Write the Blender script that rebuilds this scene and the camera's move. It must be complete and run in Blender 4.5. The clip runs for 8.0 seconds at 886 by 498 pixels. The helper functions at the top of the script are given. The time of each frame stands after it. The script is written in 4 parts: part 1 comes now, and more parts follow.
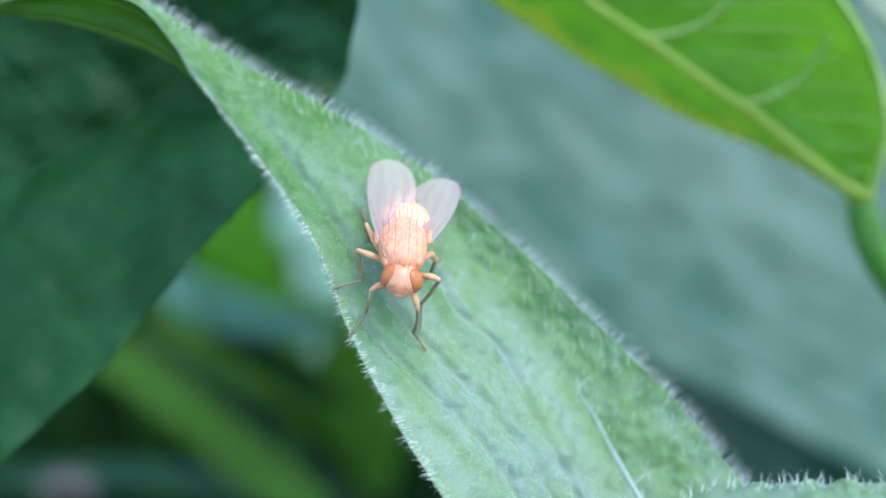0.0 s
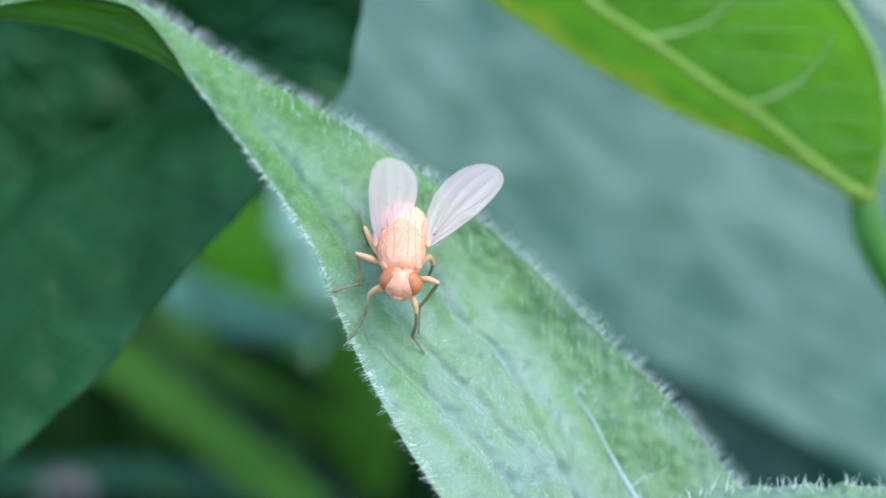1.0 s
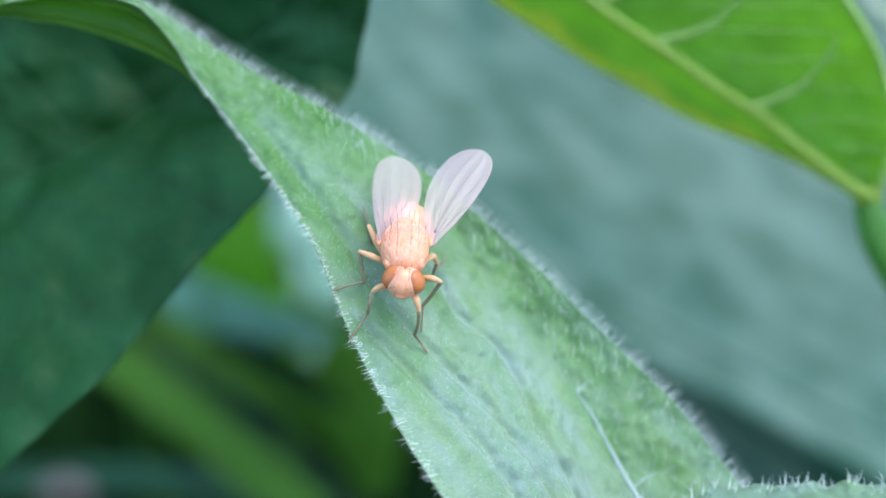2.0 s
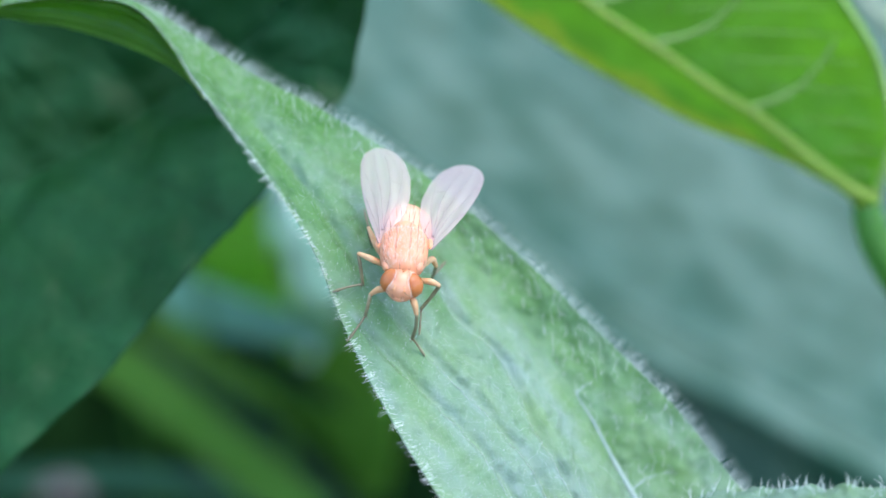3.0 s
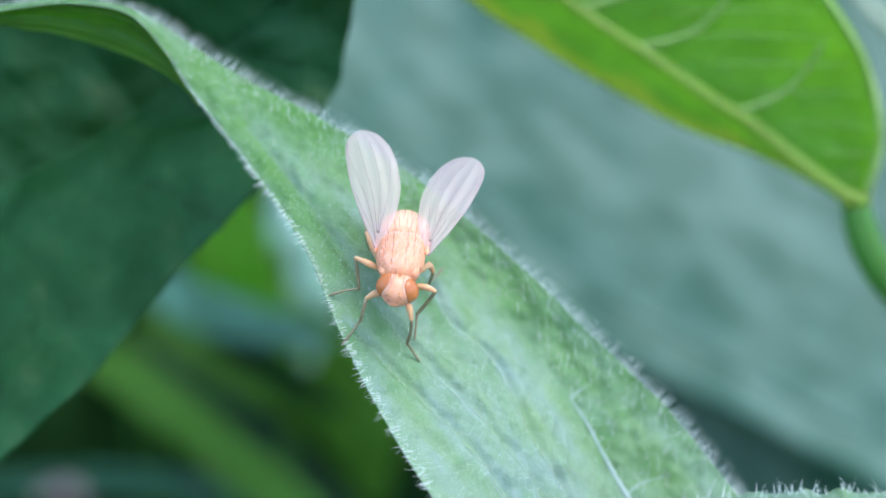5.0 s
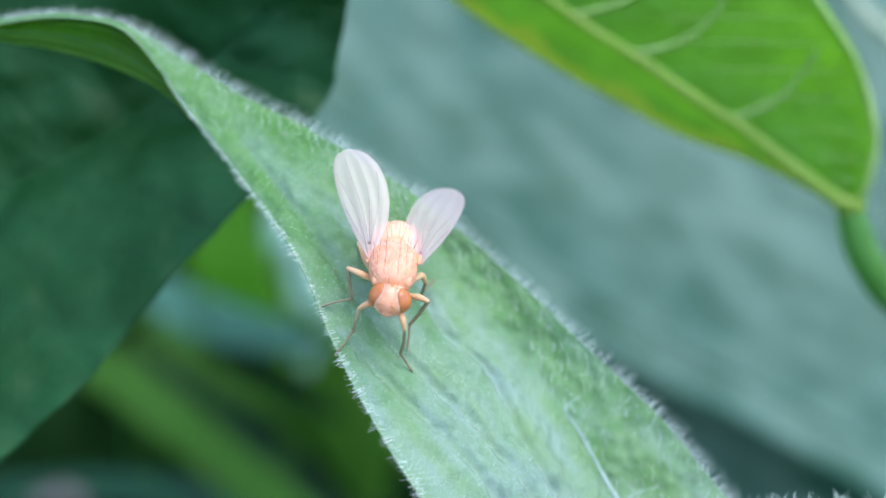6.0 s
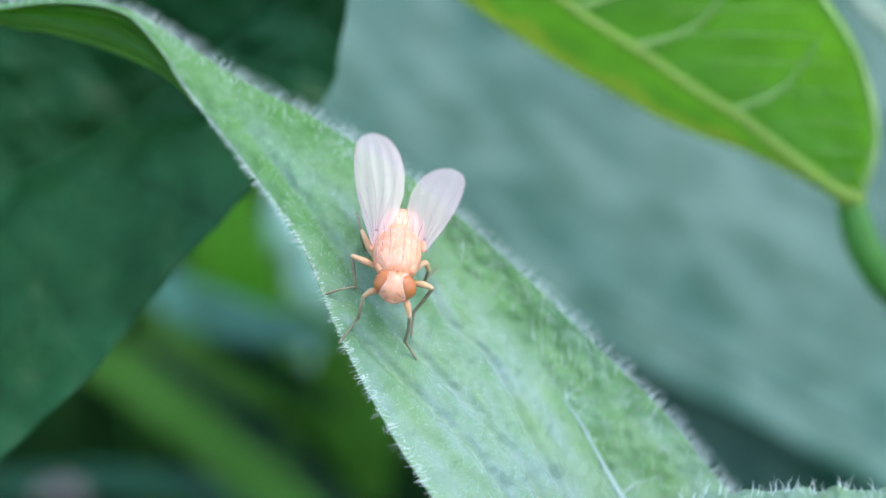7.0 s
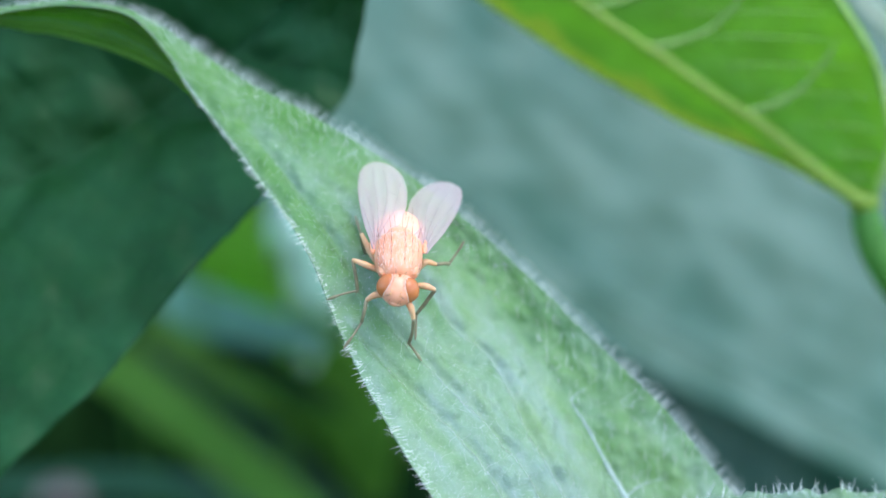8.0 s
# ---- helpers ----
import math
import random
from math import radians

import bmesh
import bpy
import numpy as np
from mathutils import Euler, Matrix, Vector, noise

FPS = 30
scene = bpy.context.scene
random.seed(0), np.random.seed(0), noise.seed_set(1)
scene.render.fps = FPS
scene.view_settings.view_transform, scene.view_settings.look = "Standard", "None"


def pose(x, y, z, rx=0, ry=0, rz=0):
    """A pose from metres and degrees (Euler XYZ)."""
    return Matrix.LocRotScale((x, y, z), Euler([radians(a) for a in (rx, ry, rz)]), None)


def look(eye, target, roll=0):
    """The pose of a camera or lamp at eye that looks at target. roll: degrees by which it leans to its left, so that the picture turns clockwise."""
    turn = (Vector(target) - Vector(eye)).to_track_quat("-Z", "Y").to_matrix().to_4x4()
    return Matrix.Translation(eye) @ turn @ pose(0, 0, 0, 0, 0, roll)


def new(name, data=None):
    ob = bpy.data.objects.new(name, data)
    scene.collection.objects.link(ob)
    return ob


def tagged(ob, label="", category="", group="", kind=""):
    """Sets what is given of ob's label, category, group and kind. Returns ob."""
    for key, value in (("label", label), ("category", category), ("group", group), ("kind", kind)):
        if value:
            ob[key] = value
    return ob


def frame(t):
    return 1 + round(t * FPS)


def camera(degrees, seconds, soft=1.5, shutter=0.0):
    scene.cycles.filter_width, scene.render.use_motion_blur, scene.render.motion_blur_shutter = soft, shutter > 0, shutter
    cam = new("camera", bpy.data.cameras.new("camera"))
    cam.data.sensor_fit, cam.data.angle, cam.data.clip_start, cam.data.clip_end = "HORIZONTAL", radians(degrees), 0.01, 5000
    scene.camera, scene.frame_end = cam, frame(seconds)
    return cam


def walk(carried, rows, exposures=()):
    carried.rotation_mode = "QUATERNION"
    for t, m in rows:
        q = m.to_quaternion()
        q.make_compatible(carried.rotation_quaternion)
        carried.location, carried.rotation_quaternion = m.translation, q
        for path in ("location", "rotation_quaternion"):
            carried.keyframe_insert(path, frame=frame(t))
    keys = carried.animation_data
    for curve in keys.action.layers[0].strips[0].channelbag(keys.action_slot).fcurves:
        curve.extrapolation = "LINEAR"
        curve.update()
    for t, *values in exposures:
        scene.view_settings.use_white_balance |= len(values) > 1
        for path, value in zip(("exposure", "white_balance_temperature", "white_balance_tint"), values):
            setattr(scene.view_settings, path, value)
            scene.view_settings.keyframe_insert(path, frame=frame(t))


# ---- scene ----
# A small orange fly on a hairy leaf. Sizes below are in millimetres in the leaf frame:
# x across, y up, z out of the foliage; the frame leans back 20 degrees over the ground.
MM = 0.001
LEAN = pose(0, 0, 0.30, 70, 0, 0)


def leaf_frame(x, y, z, rx=0, ry=0, rz=0):
    return LEAN @ pose(x * MM, y * MM, z * MM, rx, ry, rz)


# ---- camera ----
cam = camera(40, 8.0, soft=1.4, shutter=0.5)
cam.data.dof.use_dof = True
cam.data.dof.focus_distance = (53.85 + 0.2) * MM
cam.data.dof.aperture_fstop = 19.0
CAMERA_TURNS = [
    (0, 0.000, 0.000, 0.000),
    (0.5, 0.014, 0.000, 0.000),
    (1, 0.036, -0.027, 0.000),
    (1.5, 0.076, -0.040, 0.000),
    (3, 0.163, -0.133, 0.000),
    (3.5, 0.228, -0.133, 0.000),
    (4, 0.171, -0.160, 0.000),
    (4.5, 0.171, -0.160, 0.000),
    (6, 0.595, -0.293, 0.000),
    (6.5, 0.390, -0.266, 0.000),
    (7, 0.268, -0.266, 0.000),
    (7.5, 0.325, -0.213, 0.000),
    (8, 0.368, -0.186, 0.000)]
walk(cam, [(t, leaf_frame(0, 0, 53.85, rx, ry, rz)) for t, rx, ry, rz in CAMERA_TURNS])

# ---- light: a bright, thinly clouded sky ----
scene.view_settings.exposure = 1.79
world = bpy.data.worlds.new("sky")
scene.world = world
world.use_nodes = True
sky = world.node_tree.nodes.new("ShaderNodeTexSky")
sky.sky_type, sky.sun_disc = "NISHITA", False
sky.sun_elevation, sky.sun_rotation = radians(64), radians(124)
sky.air_density, sky.dust_density, sky.ozone_density = 1.0, 0.6, 1.6
world.node_tree.links.new(sky.outputs[0], world.node_tree.nodes["Background"].inputs[0])
world.node_tree.nodes["Background"].inputs[1].default_value = 0.138
sun_data = bpy.data.lights.new("sun", "SUN")
sun_data.energy, sun_data.angle, sun_data.color = 0.75, radians(40), (1.0, 0.98, 0.95)
sun = new("sun", sun_data)
sun.matrix_basis = look((0.45, -0.3, 1.1), (0, 0, 0))


# ---- materials ----
def shader(name):
    mat = bpy.data.materials.new(name)
    mat.use_nodes = True
    return mat, mat.node_tree.nodes, mat.node_tree.links, mat.node_tree.nodes["Principled BSDF"]


def ramp_noise(nodes, links, scale, low, high, detail=4.0, stretch=None, where=(0.35, 0.65)):
    coord = nodes.new("ShaderNodeTexCoord")
    tex = nodes.new("ShaderNodeTexNoise")
    tex.inputs["Scale"].default_value, tex.inputs["Detail"].default_value = scale, detail
    if stretch:
        mapping = nodes.new("ShaderNodeMapping")
        mapping.vector_type = "TEXTURE"
        mapping.inputs["Scale"].default_value = stretch[0]
        mapping.inputs["Rotation"].default_value = [radians(a) for a in stretch[1]]
        links.new(coord.outputs["Object"], mapping.inputs["Vector"])
        links.new(mapping.outputs[0], tex.inputs["Vector"])
    else:
        links.new(coord.outputs["Object"], tex.inputs["Vector"])
    ramp = nodes.new("ShaderNodeValToRGB")
    ramp.color_ramp.elements[0].position, ramp.color_ramp.elements[1].position = where
    ramp.color_ramp.elements[0].color, ramp.color_ramp.elements[1].color = (*low, 1), (*high, 1)
    links.new(tex.outputs["Fac"], ramp.inputs["Fac"])
    return tex, ramp


def mixed(nodes, links, a, b, factor, kind="MIX"):
    mix = nodes.new("ShaderNodeMix")
    mix.data_type, mix.blend_type = "RGBA", kind
    mix.inputs["Factor"].default_value = factor
    links.new(a, mix.inputs["A"])
    links.new(b, mix.inputs["B"])
    return mix.outputs["Result"]


def leaf_material(name, low, high, glow=None, through_part=0.25, patch=350.0, grain=5000.0, rough=0.45,
                  gloss=0.5, sheen=0.0, bump=0.3, stretch=None, cells=0.0):
    """Leaf tissue: two scales of green, fine relief, light coming through from the other side."""
    mat, nodes, links, bsdf = shader(name)
    _, large = ramp_noise(nodes, links, patch, low, high, 3.0, stretch)
    fine_tex, fine = ramp_noise(nodes, links, grain, (0.72, 0.75, 0.72), (1.15, 1.12, 1.15), 5.0, None, (0.25, 0.75))
    colour = mixed(nodes, links, large.outputs["Color"], fine.outputs["Color"], 0.7, "MULTIPLY")
    links.new(colour, bsdf.inputs["Base Color"])
    bsdf.inputs["Roughness"].default_value = rough
    bsdf.inputs["Specular IOR Level"].default_value = gloss
    bsdf.inputs["Sheen Weight"].default_value = sheen
    bsdf.inputs["Sheen Roughness"].default_value = 0.4
    relief = nodes.new("ShaderNodeBump")
    relief.inputs["Strength"].default_value, relief.inputs["Distance"].default_value = bump, 0.0002
    links.new(fine_tex.outputs["Fac"], relief.inputs["Height"])
    if cells:
        # the net of the finest veins stands out as sunken lines between small pillows
        coord = nodes.new("ShaderNodeTexCoord")
        net = nodes.new("ShaderNodeTexVoronoi")
        net.feature = "SMOOTH_F1"
        net.inputs["Scale"].default_value, net.inputs["Smoothness"].default_value = cells, 0.6
        links.new(coord.outputs["Object"], net.inputs["Vector"])
        pillow = nodes.new("ShaderNodeBump")
        pillow.invert = True
        pillow.inputs["Strength"].default_value, pillow.inputs["Distance"].default_value = 0.65, 0.45 / cells
        links.new(net.outputs["Distance"], pillow.inputs["Height"])
        links.new(pillow.outputs[0], relief.inputs["Normal"])
    links.new(relief.outputs[0], bsdf.inputs["Normal"])
    lit = nodes.new("ShaderNodeBsdfTranslucent")
    if glow:
        _, inner = ramp_noise(nodes, links, patch * 1.7, [c * 0.88 for c in glow], glow, 3.0)
        links.new(inner.outputs["Color"], lit.inputs["Color"])
    else:
        links.new(colour, lit.inputs["Color"])
    mix = nodes.new("ShaderNodeMixShader")
    mix.inputs[0].default_value = through_part
    links.new(bsdf.outputs[0], mix.inputs[1])
    links.new(lit.outputs[0], mix.inputs[2])
    links.new(mix.outputs[0], nodes["Material Output"].inputs[0])
    return mat


def hairy_material():
    """The downy leaf: fresh green tissue, paler and bluer where the down value is high, with lighter flecks at the hair
    feet.
    """
    mat, nodes, links, bsdf = shader("hairy_leaf")
    along = ((2.6, 0.8, 1), (0, 0, -52))
    _, green = ramp_noise(nodes, links, 420, (0.088, 0.25, 0.046), (0.14, 0.308, 0.088), 4.0, along)
    _, pale = ramp_noise(nodes, links, 560, (0.242, 0.393, 0.185), (0.318, 0.435, 0.39), 4.0, along, (0.3, 0.7))
    down = nodes.new("ShaderNodeAttribute")
    down.attribute_name = "down"
    patches, amount = ramp_noise(nodes, links, 900, (0, 0, 0), (1, 1, 1), 5.0, None, (0.2, 0.8))
    weight = nodes.new("ShaderNodeMath")
    weight.operation = "MULTIPLY_ADD"
    weight.inputs[1].default_value, weight.inputs[2].default_value = 0.5, -0.25
    links.new(amount.outputs["Color"], weight.inputs[0])
    total = nodes.new("ShaderNodeMath")
    total.operation, total.use_clamp = "ADD", True
    links.new(weight.outputs[0], total.inputs[0])
    links.new(down.outputs["Fac"], total.inputs[1])
    mix = nodes.new("ShaderNodeMix")
    mix.data_type = "RGBA"
    links.new(total.outputs[0], mix.inputs["Factor"])
    links.new(green.outputs["Color"], mix.inputs["A"])
    links.new(pale.outputs["Color"], mix.inputs["B"])
    fine_tex, fine = ramp_noise(nodes, links, 7000, (0.8, 0.82, 0.78), (1.12, 1.1, 1.14), 5.0, None, (0.25, 0.75))
    colour = mixed(nodes, links, mix.outputs["Result"], fine.outputs["Color"], 0.7, "MULTIPLY")
    links.new(colour, bsdf.inputs["Base Color"])
    bsdf.inputs["Roughness"].default_value = 0.55
    bsdf.inputs["Specular IOR Level"].default_value = 0.35
    bsdf.inputs["Sheen Weight"].default_value = 0.05
    coord = nodes.new("ShaderNodeTexCoord")
    net = nodes.new("ShaderNodeTexVoronoi")
    net.feature = "SMOOTH_F1"
    net.inputs["Scale"].default_value, net.inputs["Smoothness"].default_value = 1300, 0.7
    links.new(coord.outputs["Object"], net.inputs["Vector"])
    pillow = nodes.new("ShaderNodeBump")
    pillow.invert = True
    pillow.inputs["Strength"].default_value, pillow.inputs["Distance"].default_value = 0.65, 0.00038
    links.new(net.outputs["Distance"], pillow.inputs["Height"])
    relief = nodes.new("ShaderNodeBump")
    relief.inputs["Strength"].default_value, relief.inputs["Distance"].default_value = 0.35, 0.0002
    links.new(fine_tex.outputs["Fac"], relief.inputs["Height"])
    links.new(pillow.outputs[0], relief.inputs["Normal"])
    links.new(relief.outputs[0], bsdf.inputs["Normal"])
    lit = nodes.new("ShaderNodeBsdfTranslucent")
    lit.inputs["Color"].default_value = (0.2, 0.56, 0.09, 1)
    out = nodes.new("ShaderNodeMixShader")
    out.inputs[0].default_value = 0.26
    links.new(bsdf.outputs[0], out.inputs[1])
    links.new(lit.outputs[0], out.inputs[2])
    links.new(out.outputs[0], nodes["Material Output"].inputs[0])
    return mat


def plain_material(name, low, high, scale, rough=0.5, sss=0.0, bump=0.0, gloss=0.5, radius=(0.5, 0.25, 0.15)):
    mat, nodes, links, bsdf = shader(name)
    tex, ramp = ramp_noise(nodes, links, scale, low, high)
    links.new(ramp.outputs["Color"], bsdf.inputs["Base Color"])
    bsdf.inputs["Roughness"].default_value = rough
    bsdf.inputs["Specular IOR Level"].default_value = gloss
    if sss:
        bsdf.inputs["Subsurface Weight"].default_value = sss
        bsdf.inputs["Subsurface Radius"].default_value = radius
        bsdf.inputs["Subsurface Scale"].default_value = 0.0008
    if bump:
        relief = nodes.new("ShaderNodeBump")
        relief.inputs["Strength"].default_value, relief.inputs["Distance"].default_value = bump, 0.0001
        links.new(tex.outputs["Fac"], relief.inputs["Height"])
        links.new(relief.outputs[0], bsdf.inputs["Normal"])
    return mat


def hair_material():
    mat, nodes, links, bsdf = shader("plant_hair")
    bsdf.inputs["Base Color"].default_value = (0.95, 0.98, 0.94, 1)
    bsdf.inputs["Roughness"].default_value = 0.35
    bsdf.inputs["Specular IOR Level"].default_value = 0.9
    lit = nodes.new("ShaderNodeBsdfTranslucent")
    lit.inputs["Color"].default_value = (0.95, 1.0, 0.93, 1)
    mix = nodes.new("ShaderNodeMixShader")
    mix.inputs[0].default_value = 0.6
    links.new(bsdf.outputs[0], mix.inputs[1])
    links.new(lit.outputs[0], mix.inputs[2])
    links.new(mix.outputs[0], nodes["Material Output"].inputs[0])
    return mat


def wing_material():
    """A clear, milky membrane; its pink and violet shimmer is part thin film, part base colour."""
    mat, nodes, links, bsdf = shader("wing_membrane")
    # pinker patches in the base colour imitate an iridescent sheen
    _, ramp = ramp_noise(nodes, links, 700, (0.95, 0.67, 0.67), (0.99, 0.77, 0.73), 4.0, ((0.6, 2.2, 1), (0, 0, 0)))
    links.new(ramp.outputs["Color"], bsdf.inputs["Base Color"])
    bsdf.inputs["Roughness"].default_value = 0.22
    bsdf.inputs["Specular IOR Level"].default_value = 0.65
    film, _ = ramp_noise(nodes, links, 260, (0, 0, 0), (1, 1, 1), 2.0)
    thick = nodes.new("ShaderNodeMapRange")
    thick.inputs["From Min"].default_value, thick.inputs["From Max"].default_value = 0.3, 0.7
    thick.inputs["To Min"].default_value, thick.inputs["To Max"].default_value = 300, 620
    links.new(film.outputs["Fac"], thick.inputs["Value"])
    links.new(thick.outputs[0], bsdf.inputs["Thin Film Thickness"])
    bsdf.inputs["Thin Film IOR"].default_value = 1.6
    lit = nodes.new("ShaderNodeBsdfTranslucent")
    lit.inputs["Color"].default_value = (1.0, 0.80, 0.77, 1)
    body = nodes.new("ShaderNodeMixShader")
    body.inputs[0].default_value = 0.4
    links.new(bsdf.outputs[0], body.inputs[1])
    links.new(lit.outputs[0], body.inputs[2])
    clear = nodes.new("ShaderNodeBsdfTransparent")
    mix = nodes.new("ShaderNodeMixShader")
    mix.inputs[0].default_value = 0.5
    links.new(clear.outputs[0], mix.inputs[1])
    links.new(body.outputs[0], mix.inputs[2])
    links.new(mix.outputs[0], nodes["Material Output"].inputs[0])
    return mat


HAIRY = hairy_material()
HAIRY_VEIN = leaf_material("pale_vein", (0.38, 0.52, 0.43), (0.48, 0.6, 0.54), None, 0.2, 900, 7000, 0.5, 0.5, 0.3, 0.3)
DARK = leaf_material("dark_leaf", (0.008, 0.056, 0.011), (0.019, 0.094, 0.031), (0.012, 0.12, 0.005), 0.16, 160, 2500, 0.44, 0.16, 0.0, 0.5, None, 300)
DARK_VEIN = leaf_material("dark_leaf_vein", (0.024, 0.11, 0.036), (0.032, 0.125, 0.048), None, 0.15, 400, 3000, 0.6, 0.14)
BACK = leaf_material("broad_leaf", (0.010, 0.088, 0.05), (0.085, 0.185, 0.135), (0.04, 0.16, 0.06), 0.1, 240, 700, 0.5, 0.36, 0.1, 0.2, ((1.9, 0.8, 1), (0, 0, -36)))
FRESH = leaf_material("fresh_leaf", (0.125, 0.285, 0.045), (0.165, 0.34, 0.065), (0.58, 0.91, 0.18), 0.72, 260, 1800, 0.5, 0.4, 0.0, 0.35, None, 620)
FRESH_VEIN = leaf_material("fresh_vein", (0.33, 0.53, 0.14), (0.4, 0.58, 0.18), (0.7, 0.9, 0.3), 0.25, 400, 3000, 0.5)
FRESH_RIB = leaf_material("fresh_rib", (0.3, 0.45, 0.07), (0.36, 0.5, 0.1), (0.66, 0.9, 0.2), 0.45, 400, 3000, 0.5)
FRESH_RIM = leaf_material("fresh_rim", (0.27, 0.43, 0.05), (0.34, 0.48, 0.075), (0.9, 0.98, 0.22), 0.7, 400, 3000, 0.5)
STALK = leaf_material("green_stalk", (0.10, 0.29, 0.06), (0.15, 0.36, 0.09), (0.2, 0.6, 0.03), 0.35, 300, 3000, 0.45, 0.4)
PALE_STEM = leaf_material("pale_stem", (0.4, 0.5, 0.3), (0.55, 0.62, 0.42), None, 0.2, 300, 3000, 0.5)
STEM = leaf_material("green_stem", (0.04, 0.13, 0.015), (0.07, 0.18, 0.025), (0.1, 0.4, 0.02), 0.25, 200, 2500, 0.5, 0.25)
# near-black greens: the deep shade between the plants is put into this colour
SHADE = leaf_material("shade_dark_leaf", (0.004, 0.022, 0.006), (0.015, 0.052, 0.012), (0.01, 0.06, 0.005), 0.15, 60, 900, 0.65, 0.08)
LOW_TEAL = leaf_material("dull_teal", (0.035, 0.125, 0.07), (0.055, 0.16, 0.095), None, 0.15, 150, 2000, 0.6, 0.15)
GRASS = leaf_material("grass", (0.085, 0.24, 0.028), (0.125, 0.30, 0.046), (0.2, 0.6, 0.03), 0.3, 200, 2500, 0.5, 0.25)
LIME = leaf_material("lime_leaf", (0.145, 0.35, 0.016), (0.195, 0.41, 0.03), (0.5, 0.98, 0.045), 0.65, 150, 2000, 0.5)
OLIVE = leaf_material("olive_leaf", (0.06, 0.19, 0.014), (0.095, 0.245, 0.028), (0.1, 0.4, 0.01), 0.3, 100, 1500, 0.6, 0.12)
UNDERSIDE = leaf_material("leaf_underside", (0.055, 0.155, 0.012), (0.09, 0.22, 0.022), (0.28, 0.7, 0.025), 0.5, 500, 4000, 0.5, 0.3, 0.1, 0.3)
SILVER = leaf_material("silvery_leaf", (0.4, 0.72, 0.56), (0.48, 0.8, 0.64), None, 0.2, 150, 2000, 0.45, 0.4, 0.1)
# darkened version of SILVER: half shade is mixed into the base colour
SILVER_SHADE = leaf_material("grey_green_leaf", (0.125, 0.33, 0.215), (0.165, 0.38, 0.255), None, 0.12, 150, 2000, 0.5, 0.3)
TEAL = leaf_material("teal_leaf", (0.014, 0.06, 0.025), (0.028, 0.09, 0.035), None, 0.12, 120, 2000, 0.5, 0.3)
HAIR = hair_material()
SOIL = plain_material("soil", (0.012, 0.011, 0.006), (0.035, 0.03, 0.018), 60, 0.9, 0, 0.6)
FLY_SKIN = plain_material("fly_skin", (0.84, 0.32, 0.17), (0.92, 0.45, 0.265), 1800, 0.5, 0.35, 0.15)
FLY_BELLY = plain_material("fly_belly", (0.87, 0.46, 0.28), (0.92, 0.55, 0.37), 1500, 0.4, 0.45, 0.15)
FLY_FACE = plain_material("fly_face", (0.84, 0.36, 0.20), (0.9, 0.46, 0.29), 2200, 0.4, 0.35, 0.1)
FLY_EYE = plain_material("fly_eye", (0.46, 0.125, 0.035), (0.58, 0.205, 0.065), 1200, 0.25, 0.1, 0.2)
FLY_LEG = plain_material("fly_leg", (0.64, 0.36, 0.18), (0.74, 0.46, 0.26), 2000, 0.6, 0.3, 0, 0.3)
FLY_SHIN = plain_material("fly_shin", (0.19, 0.17, 0.09), (0.28, 0.25, 0.14), 2500, 0.5)
FLY_BRISTLE = plain_material("fly_bristle", (0.16, 0.05, 0.02), (0.25, 0.085, 0.035), 4000, 0.4)
FLY_DOWN = plain_material("fly_down", (0.85, 0.62, 0.5), (0.95, 0.75, 0.62), 3000, 0.35)
FLY_ANTENNA = plain_material("fly_antenna", (0.84, 0.34, 0.14), (0.88, 0.41, 0.18), 2500, 0.35, 0.2)
FLY_STRIPE = plain_material("fly_stripe", (0.62, 0.19, 0.09), (0.7, 0.25, 0.12), 2500, 0.4, 0.3)
PETAL = plain_material("petal", (0.09, 0.085, 0.075), (0.14, 0.12, 0.105), 300, 0.6)
WING = wing_material()
WING_VEIN = plain_material("wing_vein", (0.36, 0.26, 0.25), (0.45, 0.33, 0.32), 3000, 0.4)


# ---- mesh helpers ----
def curve_points(points, n):
    """n points along a smooth curve through the given ones."""
    p = np.array(points, float)
    p = np.vstack([2 * p[0] - p[1], p, 2 * p[-1] - p[-2]])
    t = np.linspace(0, len(p) - 3 - 1e-9, n)
    i = t.astype(int)
    f = (t - i)[:, None]
    a, b, c, d = p[i], p[i + 1], p[i + 2], p[i + 3]
    return 0.5 * (2 * b + (c - a) * f + (2 * a - 5 * b + 4 * c - d) * f ** 2 + (3 * b - a - 3 * c + d) * f ** 3)


def mesh_from(name, verts, faces, materials, indices=None, smooth=True):
    me = bpy.data.meshes.new(name)
    me.from_pydata((np.asarray(verts) * MM).tolist(), [], faces)
    for m in materials:
        me.materials.append(m)
    if indices is not None:
        me.polygons.foreach_set("material_index", indices)
    me.polygons.foreach_set("use_smooth", [smooth] * len(me.polygons))
    me.update()
    return me


def grow(name, mesh, parent=None, label="", kind=""):
    ob = new(name, mesh)
    if parent is not None:
        ob.parent = parent
    return tagged(ob, label, kind=kind)


def thing(name, label, category, group="", m=None):
    ob = new(name)
    ob.empty_display_size = 0.002
    ob.matrix_basis = LEAN if m is None else m
    return tagged(ob, label, category, group)


def waves(x, y, size, seed):
    """Smooth uneven relief, about -1 to 1, in bumps of the given size."""
    rng = np.random.RandomState(seed)
    out = np.zeros_like(x)
    for _ in range(10):
        a, k, ph = rng.rand() * 6.283, (0.7 + 0.7 * rng.rand()) * 6.283 / size, rng.rand() * 6.283
        out += np.sin((x * np.cos(a) + y * np.sin(a)) * k + ph)
    return out / 4.5


